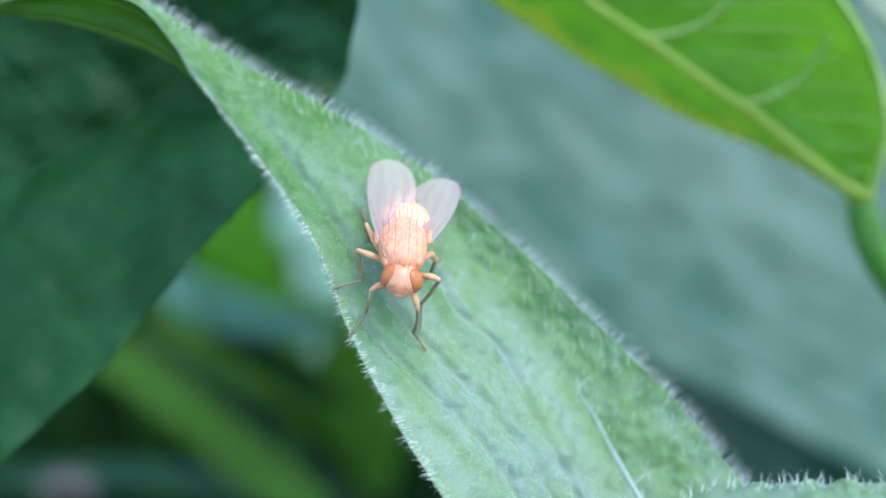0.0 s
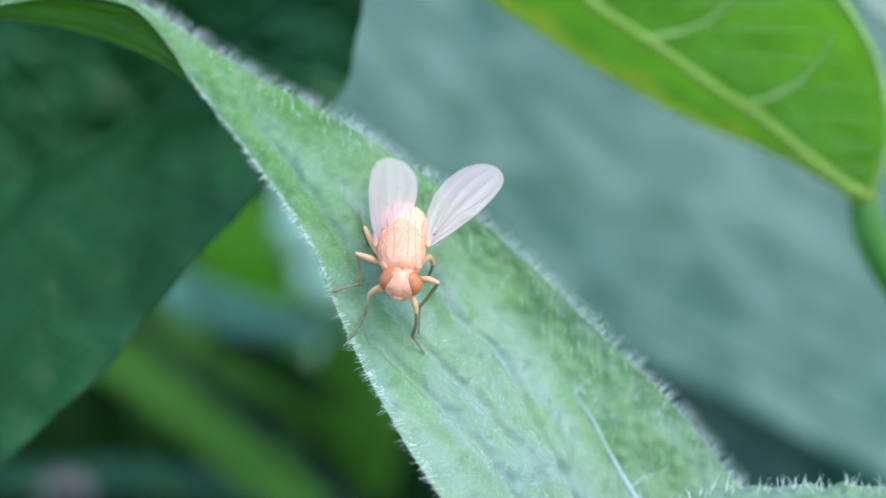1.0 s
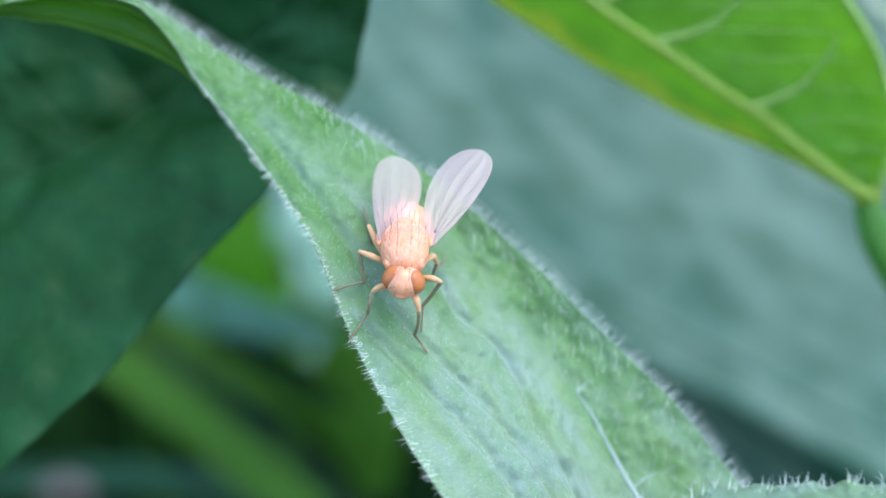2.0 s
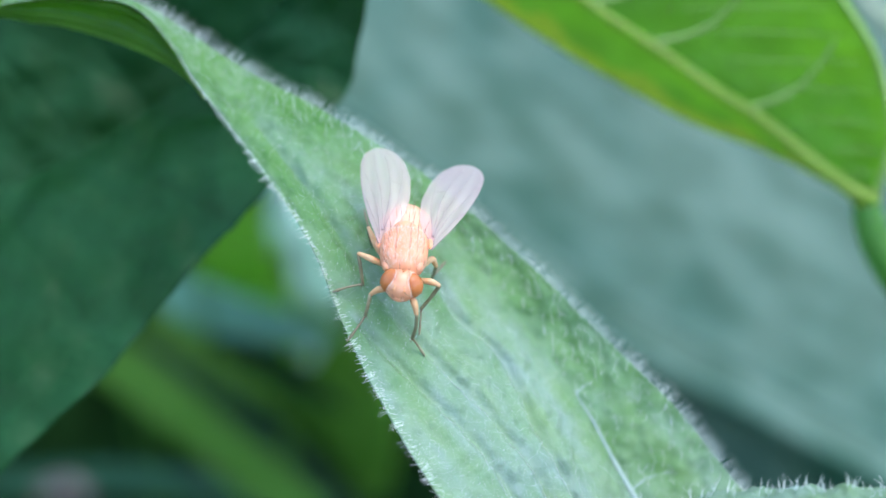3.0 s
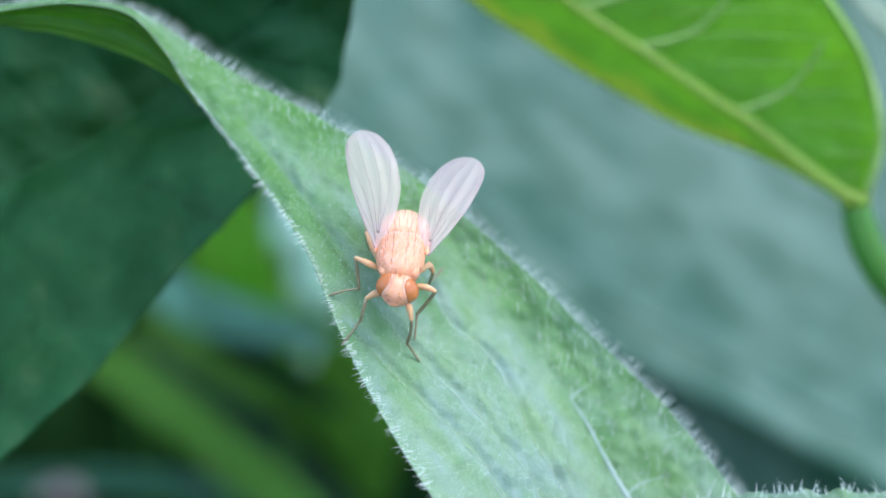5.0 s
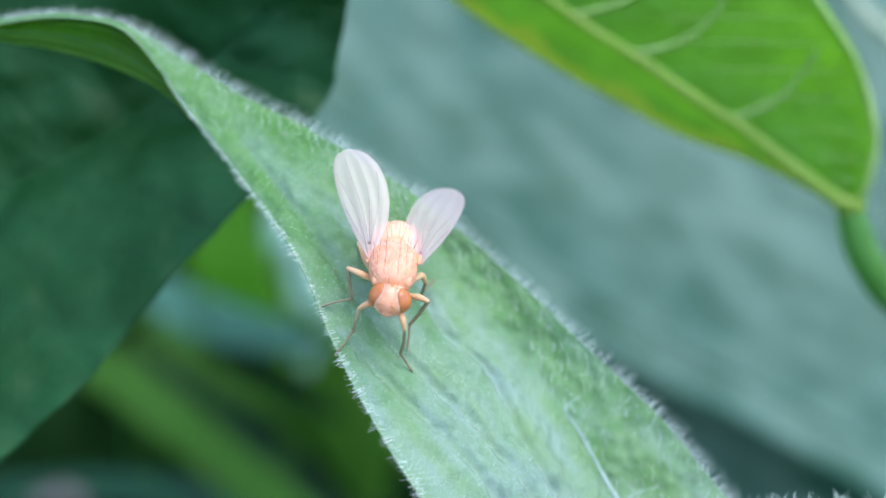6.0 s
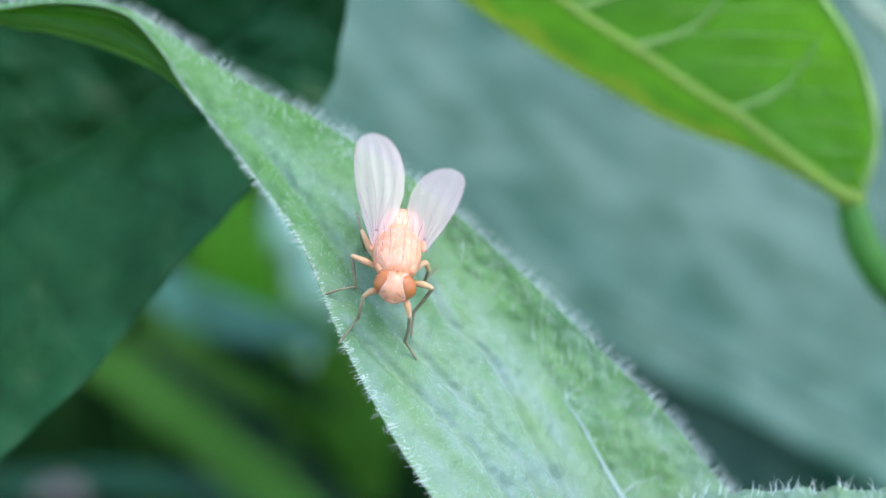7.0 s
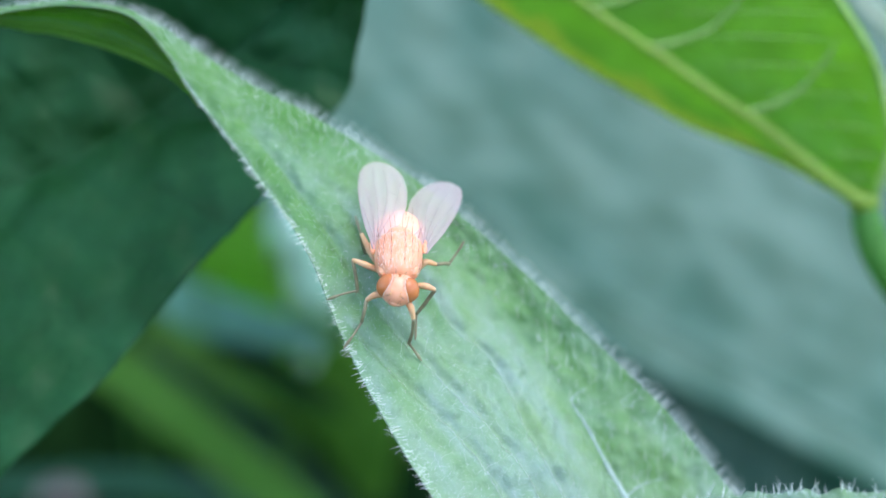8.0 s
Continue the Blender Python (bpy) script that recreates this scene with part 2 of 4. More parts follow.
class Blade:
    """A leaf blade spanned by lengthwise rails, with relief along its normal."""

    def __init__(self, rails, across, nu, nv, relief=None, bulge=(0.0, 0.0), face=(0, 0.3, 1), soften=0):
        lines = [curve_points(r, nu) for r in rails]
        vs = np.linspace(0, 1, nv)
        self.u, self.v = np.meshgrid(np.linspace(0, 1, nu), vs, indexing="ij")
        grid = np.zeros((nu, nv, 3))
        for j, v in enumerate(vs):
            k = min(int(np.searchsorted(across, v, side="right")) - 1, len(rails) - 2)
            w = (v - across[k]) / (across[k + 1] - across[k])
            grid[:, j] = lines[k] * (1 - w) + lines[k + 1] * w
        for _ in range(soften):
            grid[:, 1:-1] = (grid[:, :-2] + 2 * grid[:, 1:-1] + grid[:, 2:]) / 4
        self.sign = 1.0
        self.sign = 1.0 if (self.normals(grid) * np.array(face)).sum(axis=2).mean() > 0 else -1.0
        self.normal = self.normals(grid)
        height = np.zeros((nu, nv))
        for k, h in enumerate(bulge):
            w = np.clip((self.v - across[k]) / (across[k + 1] - across[k]), 0, 1)
            height += h * 4 * w * (1 - w)
        if relief:
            height += relief(self.u, self.v, grid)
        self.grid = grid + self.normal * height[..., None]
        self.normal = self.normals(self.grid)

    def normals(self, grid):
        n = np.cross(np.gradient(grid, axis=0), np.gradient(grid, axis=1))
        return self.sign * n / np.maximum(np.linalg.norm(n, axis=2, keepdims=True), 1e-9)

    def mesh(self, name, material, thick=0.2, rim_material=None, rim_wide=None):
        """The blade as a closed sheet; its first margin may take another material, as wide as rim_wide along it."""
        nu, nv = self.u.shape
        thin = thick * np.minimum(1, 0.25 + 6 * np.minimum(self.v, 1 - self.v))[..., None]
        verts = np.vstack([self.grid.reshape(-1, 3), (self.grid - self.normal * thin).reshape(-1, 3)])
        i, j = np.meshgrid(np.arange(nu - 1), np.arange(nv - 1), indexing="ij")
        a = (i * nv + j).ravel()
        top = np.stack([a, a + nv, a + nv + 1, a + 1], 1)
        low = top[:, ::-1] + nu * nv
        rim = [r * nv for r in range(nu)] + [(nu - 1) * nv + c for c in range(1, nv)]
        rim += [r * nv + nv - 1 for r in range(nu - 2, -1, -1)] + [c for c in range(nv - 2, 0, -1)]
        n = nu * nv
        side = [(rim[k], rim[k] + n, rim[(k + 1) % len(rim)] + n, rim[(k + 1) % len(rim)]) for k in range(len(rim))]
        if rim_material is None:
            return mesh_from(name, verts, top.tolist() + low.tolist() + side, [material])
        border = (self.v[:-1, :-1] < rim_wide[:-1, None]).ravel().astype(int).tolist()
        return mesh_from(name, verts, top.tolist() + low.tolist() + side, [material, rim_material], border * 2 + [0] * len(side))

    def spread(self, rng, n, v, start=0.0):
        """n places along the blade, evenly by length on the line at v."""
        line = self.grid[:, int(v * (self.u.shape[1] - 1))]
        s = np.concatenate([[0], np.cumsum(np.linalg.norm(np.diff(line, axis=0), axis=1))])
        t = np.linspace(0, 1, len(s))
        return np.interp(rng.uniform(np.interp(start, t, s), s[-1], n), s, t)

    def at(self, u, v):
        nu, nv = self.u.shape
        a, b = np.clip(u, 0, 1) * (nu - 1), np.clip(v, 0, 1) * (nv - 1)
        i, j = np.minimum(a.astype(int), nu - 2), np.minimum(b.astype(int), nv - 2)
        f, g = (a - i)[:, None], (b - j)[:, None]
        p, q = [(m[i, j] * (1 - f) + m[i + 1, j] * f) * (1 - g) + (m[i, j + 1] * (1 - f) + m[i + 1, j + 1] * f) * g for m in (self.grid, self.normal)]
        return p, q


def tube(points, radii, n=48, sides=8, flat=1.0):
    """Vertices and faces of a smooth tapered tube, closed at both ends."""
    line = curve_points(points, n)
    r = np.interp(np.linspace(0, 1, n), np.linspace(0, 1, len(radii)), radii)
    tangent = np.gradient(line, axis=0)
    tangent /= np.linalg.norm(tangent, axis=1, keepdims=True)
    side = np.cross(tangent, (0.31, 0.2, 0.93))
    side /= np.linalg.norm(side, axis=1, keepdims=True)
    up = np.cross(side, tangent)
    a = np.linspace(0, 2 * np.pi, sides, endpoint=False)
    ring = line[:, None] + r[:, None, None] * (np.cos(a)[None, :, None] * side[:, None] + flat * np.sin(a)[None, :, None] * up[:, None])
    verts = ring.reshape(-1, 3)
    faces = [(i * sides + k, i * sides + (k + 1) % sides, (i + 1) * sides + (k + 1) % sides, (i + 1) * sides + k)
             for i in range(n - 1) for k in range(sides)]
    faces += [tuple(range(sides))[::-1], tuple(range((n - 1) * sides, n * sides))]
    return verts, faces


def tube_mesh(name, points, radii, material, n=48, sides=8, flat=1.0):
    return mesh_from(name, *tube(points, radii, n, sides, flat), [material])


def hairs_mesh(name, roots, ways, lengths, widths, material, bend=0.25, seed=1):
    """Fine curved plant hairs, each a three-sided spike of two segments."""
    rng = np.random.RandomState(seed)
    roots, ways = np.asarray(roots), np.asarray(ways)
    ways = ways / np.linalg.norm(ways, axis=1, keepdims=True)
    side = np.cross(ways, rng.normal(size=ways.shape))
    side /= np.linalg.norm(side, axis=1, keepdims=True)
    other = np.cross(ways, side)
    n = len(roots)
    L, W = np.asarray(lengths)[:, None], np.asarray(widths)[:, None]
    verts = np.zeros((n, 7, 3))
    for k in range(3):
        a = k * 2.094
        off = np.cos(a) * side + np.sin(a) * other
        verts[:, k] = roots - ways * 0.05 + off * W
        verts[:, 3 + k] = roots + ways * L * 0.55 + side * L * bend * 0.2 + off * W * 0.6
    verts[:, 6] = roots + ways * L + side * L * bend
    pattern = [(0, 1, 4, 3), (1, 2, 5, 4), (2, 0, 3, 5), (3, 4, 6), (4, 5, 6), (5, 3, 6)]
    faces = [tuple(7 * i + q for q in p) for i in range(n) for p in pattern]
    return mesh_from(name, verts.reshape(-1, 3), faces, [material], None, False)


def to_ground(point, lean=(0, 0, 0)):
    """The spot on the ground below a point of the leaf frame, shifted by lean, in that frame."""
    w = LEAN @ (Vector(point) * MM)
    return tuple(LEAN.inverted() @ Vector((w.x + lean[0] * MM, w.y + lean[1] * MM, -0.03)) / MM)


def stalk_to_ground(points, lean):
    """A stalk's line: the given points, then down to the ground."""
    end = np.array(to_ground(points[-1], lean))
    last = np.array(points[-1])
    mid = last * 0.55 + end * 0.45 + np.array((0, 0, -0.06)) * np.linalg.norm(end - last)
    return list(points) + [tuple(mid), tuple(end)]


# ---- ground ----
def build_ground():
    n = 41
    s = np.sign(np.linspace(-1, 1, n)) * np.abs(np.linspace(-1, 1, n)) ** 5 * 400e3
    x, y = np.meshgrid(s, s, indexing="ij")
    verts = np.stack([x, y, 0 * x], 2).reshape(-1, 3)
    faces = [(i * n + j, (i + 1) * n + j, (i + 1) * n + j + 1, i * n + j + 1) for i in range(n - 1) for j in range(n - 1)]
    tagged(new("ground", mesh_from("ground", verts, faces, [SOIL])), "dark bare soil under the plants", "ground", kind="structure")


# ---- the hairy leaf on which the fly stands ----
FURROWS = [
    ([(-8.68, 5.78, -3), (-6.91, 3.69, -2.5), (-5.55, 1.84, -2), (-4.22, 0.03, -1.6), (-3.18, -1.64, -1.4)], 0.32, 0.26),
    ([(-9.24, 6.74, -4), (-6.82, 4.73, -4), (-3.87, 2.04, -4), (-1.18, -0.51, -4), (0.43, -2.37, -3.6)], 0.1, 0.3),
    ([(-3.6, -3.35, 0), (-2.35, -4.73, 0), (-0.6, -6.48, 0), (1.64, -8.93, 0.3), (2.99, -10.9, 0.6), (4.32, -13.47, 1)], 0.38, 0.19),
    ([(-2.39, -2.65, -1), (-0.81, -4.61, -1), (0.92, -6.34, -1), (2.5, -8.12, -1), (4.2, -10.34, -0.6), (5.4, -12.73, 0)], 0.38, 0.19),
    ([(-0.36, -1.27, -2), (0.6, -3.09, -2), (2.23, -4.38, -2), (3.16, -5.76, -2), (3.92, -7.75, -2), (5.17, -10.01, -1.6), (6.52, -12.45, -1)], 0.38, 0.19),
    ([(1.5, -2.39, -4), (3.12, -3.73, -4), (4.43, -5.31, -3.6), (5.34, -7.42, -3.4), (6.49, -9.47, -3), (7.55, -11.9, -2)], 0.09, 0.36)]


def hairy_relief(u, v, grid):
    x, y = grid[..., 0], grid[..., 1]
    h = 0.10 * waves(x, y, 2.4, 3) + (0.065 * waves(x, y, 1.0, 4) + 0.02 * waves(x, y, 0.45, 5)) * (1 - 0.5 * np.clip((v - 0.55) * 6, 0, 1))
    # furrows over the side veins of the wide half
    for line, depth, wide in FURROWS:
        c = curve_points(line, 150)[:, :2]
        d2 = np.full(x.shape, 1e9)
        for k in range(len(c)):
            d2 = np.minimum(d2, (x - c[k, 0]) ** 2 + (y - c[k, 1]) ** 2)
        h -= depth * np.exp(-d2 / (1.15 * wide) ** 2) - 0.55 * depth * np.exp(-d2 / (3.6 * wide) ** 2)
    h += (0.8 * v * (0.66 - v) * (v < 0.66) * 4 + 1.2 * (v - 0.66) * (1 - v) * (v >= 0.66) * 4) * np.clip((u - 0.62) * 6, 0, 1)
    # the rib's valley and short veins that leave it
    h += 0.1 * np.exp(-((v - 0.66) / 0.14) ** 2) - 0.12 * np.exp(-((v - 0.66) / 0.05) ** 2) * np.clip((u - 0.68) * 9, 0, 1)
    s = (u * 26 + v * 9) % 1.0
    h -= 0.10 * np.exp(-((s - 0.5) / 0.2) ** 2) * np.clip((v - 0.66) * 8, 0, 1) * np.clip((u - 0.6) * 6, 0, 1)
    return h * np.clip((u - 0.36) * 5, 0.12, 1) * np.clip(v * 22, 0.25, 1)


def build_hairy_leaf():
    leaf = thing("hairy_leaf", "pale green downy leaf with white-haired margins, twisted at its base", "leaf")
    near = [(-32.02, 6.92, -4.4), (-24.61, 10.76, -4.8), (-21.97, 11.83, -5), (-19.81, 12.29, -5.1), (-17.62, 12.45, -5.1), (-14.92, 11.9, -4.8), (-13.22, 10.19, -5), (-11.9, 8.2, -4.8), (-8.94, 4.44, -3.8), (-6.05, 0.49, -1.6), (-4.2, -3.6, 0), (-2.05, -7.5, 1.2), (-0.02, -10.57, 2), (2.29, -14.31, 2.4), (5.18, -18.2, 2.2), (8.98, -22.06, 1)]
    rib = [(-32.24, 7.05, -4.8), (-24.73, 10.99, -5.2), (-22.06, 12.08, -5.4), (-19.89, 12.54, -5.5), (-17.66, 12.7, -5.5), (-14.91, 12.16, -5.4), (-12.75, 10.68, -5.6), (-10.59, 8.76, -5.25), (-7.06, 6.46, -4.9), (-3.16, 3.96, -4.9), (0.59, 0.98, -5.6), (4.05, -3.29, -5.8), (6.65, -7.02, -5.4), (9.18, -11.88, -4.7), (10.94, -16.02, -2.8), (11.61, -23.4, -1)]
    far = [(-32.35, 7.13, -5), (-24.73, 11.09, -5.4), (-22.02, 12.2, -5.6), (-19.85, 12.63, -5.7), (-17.58, 12.77, -5.7), (-14.82, 12.25, -5.7), (-12.5, 10.89, -5.7), (-9.56, 8.95, -5.5), (-5.37, 6.69, -5.2), (-0.66, 3.69, -5.1), (4, -0.3, -5.1), (8.43, -4.57, -5.1), (11.38, -7.47, -5.1), (14.37, -11.17, -5), (19.02, -16.91, -5), (14.41, -25.05, -3)]
    blade = Blade([near, rib, far], (0, 0.66, 1), 420, 200, hairy_relief, (0.1, 0.03), soften=700)
    # the down thickens from the green base towards the tip, and thins out on the half past the rib
    u, v = blade.u, blade.v
    down_and_sheen = np.clip((u - 0.48) * 3.3, 0.0, 0.92) * (1 - (0.75 - 0.5 * np.clip((u - 0.75) * 5, 0, 1)) * np.clip((v - 0.54) * 7, 0, 1))
    # raised beyond each furrow, lowered on the crest before it: slope sheen painted as colour
    for line, depth, _ in FURROWS:
        c = curve_points(line, 120)[:, :2]
        d2, side = np.full(u.shape, 1e9), np.zeros(u.shape)
        for k in range(len(c) - 1):
            ex, ey = blade.grid[..., 0] - c[k, 0], blade.grid[..., 1] - c[k, 1]
            near_by = ex ** 2 + ey ** 2
            turn = (c[k + 1, 0] - c[k, 0]) * ey - (c[k + 1, 1] - c[k, 1]) * ex
            side = np.where(near_by < d2, np.sign(turn), side)
            d2 = np.minimum(d2, near_by)
        d = np.sqrt(d2)
        down_and_sheen += depth * np.where(side > 0, 0.6 * np.exp(-((d - 0.25) / 0.4) ** 2), -0.8 * np.exp(-((d - 0.4) / 0.45) ** 2))
    down_and_sheen = np.maximum(down_and_sheen, 0.6 * np.exp(-(v / 0.05) ** 2)) + 0.08
    body = blade.mesh("blade", HAIRY, 0.22)
    body.attributes.new("down", "FLOAT", "POINT").data.foreach_set("value", np.tile(down_and_sheen.ravel(), 2).astype(np.float32))
    grow("blade", body, leaf)
    # the base of the blade curls over and shows its underside with lengthwise veins
    upper = [(-32.07, 6.8, -4.5), (-28.38, 8.86, -4.7), (-24.66, 10.66, -4.9), (-21.97, 11.72, -5), (-19.85, 12.2, -5.2), (-17.68, 12.44, -5.3), (-15.16, 12.06, -5.3), (-13.37, 10.15, -5.4), (-11.57, 7.48, -5.2)]
    lower = [(-32.35, 6.17, -5), (-28.72, 8.28, -5.4), (-25.03, 10.27, -5.8), (-22.34, 11.46, -6), (-20.25, 11.4, -6.4), (-17.9, 11.0, -6.5), (-15.31, 10.1, -6.2), (-13.31, 9.15, -6), (-11.28, 7.45, -5.4)]
    base = Blade([upper, lower], (0, 1), 160, 60, lambda u, v, g: 0.07 * np.sin(v * 24 + 2 * u) * (0.6 + 0.4 * np.sin(v * 9)) + 0.05 * waves(g[..., 0], g[..., 1], 2, 6), (-0.3,))
    p, nrm = base.at(np.linspace(0.1, 0.97, 20), np.linspace(0.5, 0.66, 20))
    grow("side_vein", tube_mesh("side_vein", p - nrm * 0.02, (0.06, 0.09, 0.08, 0.05), STALK, 50, 8, 0.5), leaf, "pale lengthwise vein")
    grow("curled_base", base.mesh("curled_base", UNDERSIDE, 0.2), leaf, "shaded striped green underside of the curled base")
    u = np.linspace(0.79, 0.97, 60)
    p, nrm = blade.at(u, np.full(60, 0.66))
    grow("midrib", tube_mesh("midrib", p[::3] + nrm[::3] * 0.05, (0.03, 0.11, 0.17, 0.24, 0.32), HAIRY_VEIN, 80, 8, 0.6), leaf, "raised whitish midrib")
    # faint side veins on the half past the rib
    for u0, reach, bend in ((0.792, 0.12, 0.004), (0.858, 0.2, 0.010), (0.905, 0.16, 0.012)):
        t = np.linspace(0, 1, 10)
        p, nrm = blade.at(u0 - 0.016 * t + bend * t * t, 0.66 + reach * t)
        grow("side_vein", tube_mesh("side_vein", p - nrm * 0.012, (0.06, 0.045, 0.02), HAIRY_VEIN, 24, 6, 0.4), leaf)
    rng = np.random.RandomState(7)
    # hairs along both margins
    roots, ways, size, wide = [], [], [], []
    for v, n, stray in ((0.0, 1000, 0.22), (0.0, 800, 0.4), (1.0, 2600, 0.2)):
        u = blade.spread(rng, n, v)
        inset = rng.uniform(0, 0.03, n) if v == 0 else np.zeros(n)
        p, nrm = blade.at(u, np.abs(v - inset))
        q, _ = blade.at(u, np.abs(v - inset - 0.03))
        out = p - q
        out /= np.linalg.norm(out, axis=1, keepdims=True)
        roots.append(p)
        lean = np.array((-0.35, 0.3, 0.1)) if v == 0 else np.array((0.1, 0.9, 0))
        ways.append(out + nrm * rng.uniform(0.1, 0.6, (n, 1)) + rng.normal(0, stray, (n, 3)) + lean)
        if n == 1000:
            size.append(rng.uniform(0.3, 0.66, n) * np.clip((u - 0.42) * 6, 0.1, 1))
            wide.append(rng.uniform(0.010, 0.015, n))
        elif v == 0:
            size.append(rng.uniform(0.05, 0.2, n) * np.clip((u - 0.42) * 6, 0.3, 1))
            wide.append(rng.uniform(0.006, 0.009, n))
        else:
            size.append(rng.uniform(0.25, 0.95, n))
            wide.append(rng.uniform(0.005, 0.009, n))
    roots, ways, size = np.vstack(roots), np.vstack(ways), np.concatenate(size)
    grow("margin_hairs", hairs_mesh("margin_hairs", roots, ways, size, np.concatenate(wide), HAIR, 0.16, 8), leaf, "fringe of fine white hairs", "stuff")
    # a felt of very short down, denser towards the tip
    n = 80000
    u = 0.40 + 0.6 * blade.spread(rng, n, 0.4) ** 0.8
    keep = rng.rand(n) < np.clip((u - 0.54) * 3.6, 0.02, 1)
    u, v = u[keep], rng.rand(int(keep.sum()))
    keep = (v < 0.6) | (rng.rand(len(v)) < 0.35)
    u, v = u[keep], v[keep]
    n = len(u)
    p, nrm = blade.at(np.clip(u + rng.normal(0, 0.002, n), 0, 1), np.clip(v + rng.normal(0, 0.003, n), 0, 1))
    grow("felt", hairs_mesh("felt", p, 0.6 * nrm + rng.normal(0, 0.35, (n, 3)) + np.array((0.3, -0.4, 0)), rng.uniform(0.012, 0.035, n), rng.uniform(0.0035, 0.006, n), HAIR, 0.3, 10), leaf, "fine pale felt of tiny hairs", "stuff")
    n = 7000
    u, v = blade.spread(rng, n, 0.5, 0.34), rng.rand(n) ** 0.9
    p, nrm = blade.at(u, v)
    ways = nrm + rng.normal(0, 0.16, (n, 3)) + np.where(v > 0.66, 1.5, 0.55)[:, None] * np.array((-0.1, 1, 0))
    size = np.where((v > 0.66) & (rng.rand(n) < 0.22 * np.clip((u - 0.45) * 3.5, 0.12, 1)), rng.uniform(0.3, 0.9, n), rng.uniform(0.04, 0.13, n))
    grow("surface_hairs", hairs_mesh("surface_hairs", p, ways, size, np.where(size > 0.25, 0.018, 0.011) * rng.uniform(0.7, 1.2, n), HAIR, 0.12, 9), leaf, "short white down", "stuff")
    stalk = stalk_to_ground([(-30.44, 7.4, -5), (-34.29, 5.31, -6), (-40.97, 1.2, -9)], (-20, 10))
    grow("stalk", tube_mesh("stalk", stalk, (0.8, 1.0, 1.2, 1.4, 1.6), STEM, 60, 12), leaf)
    return leaf


# ---- the lower leaf whose haired rim shows ----
def build_lower_leaf():
    leaf = thing("lower_leaf", "pale green leaf edge fringed with upright white hairs", "leaf")
    rim = [(7.26, -13.47, 1), (9.4, -11.54, 1.4), (11.26, -10.32, 1.8), (13.38, -10.04, 2), (16, -9.92, 2.1), (18.61, -9.88, 2.2), (21.96, -10.05, 2.2), (26.76, -11.01, 2.2)]
    rib = [(7.13, -12.01, 2), (9.35, -11.31, 3), (11.02, -10.74, 4), (12.94, -10.49, 4.6), (15.13, -10.43, 4.9), (17.6, -10.52, 5), (20.77, -10.86, 5), (25.31, -11.77, 5)]
    rear = [(6.99, -12.02, 3), (8.98, -11.77, 5), (10.35, -11.4, 7), (12.05, -11.26, 8), (14.02, -11.24, 8.5), (16.34, -11.45, 8.5), (19.29, -11.77, 8.5), (23.76, -12.54, 8)]
    blade = Blade([rim, rib, rear], (0, 0.5, 1), 160, 40, lambda u, v, g: 0.12 * waves(g[..., 0], g[..., 1] + g[..., 2], 1.4, 12) + 0.06 * waves(g[..., 0], g[..., 2], 0.5, 13), (0.2, 0.1), (0, 1, 0.3))
    body = blade.mesh("blade", HAIRY, 0.25)
    body.attributes.new("down", "FLOAT", "POINT").data.foreach_set("value", np.full(len(body.vertices), 0.75, np.float32))
    grow("blade", body, leaf)
    rng = np.random.RandomState(17)
    n = 150
    u, v = rng.rand(n), np.abs(rng.normal(0, 0.12, n))
    p, nrm = blade.at(u, np.clip(v, 0, 1))
    ways = np.array((0.0, 1.0, 0.15)) + rng.normal(0, 0.28, (n, 3))
    grow("margin_hairs", hairs_mesh("margin_hairs", p, ways, rng.uniform(0.2, 0.8, n), 0.016 + 0.010 * rng.rand(n), HAIR, 0.4, 18), leaf, "upright glassy white hairs", "stuff")
    stalk = stalk_to_ground([(24.86, -11.77, 5), (29.89, -15.56, 3), (38.03, -25.76, -4)], (30, 20))
    grow("stalk", tube_mesh("stalk", stalk, (0.6, 0.8, 1.0, 1.2, 1.4), STEM, 50, 10), leaf)
    return leaf


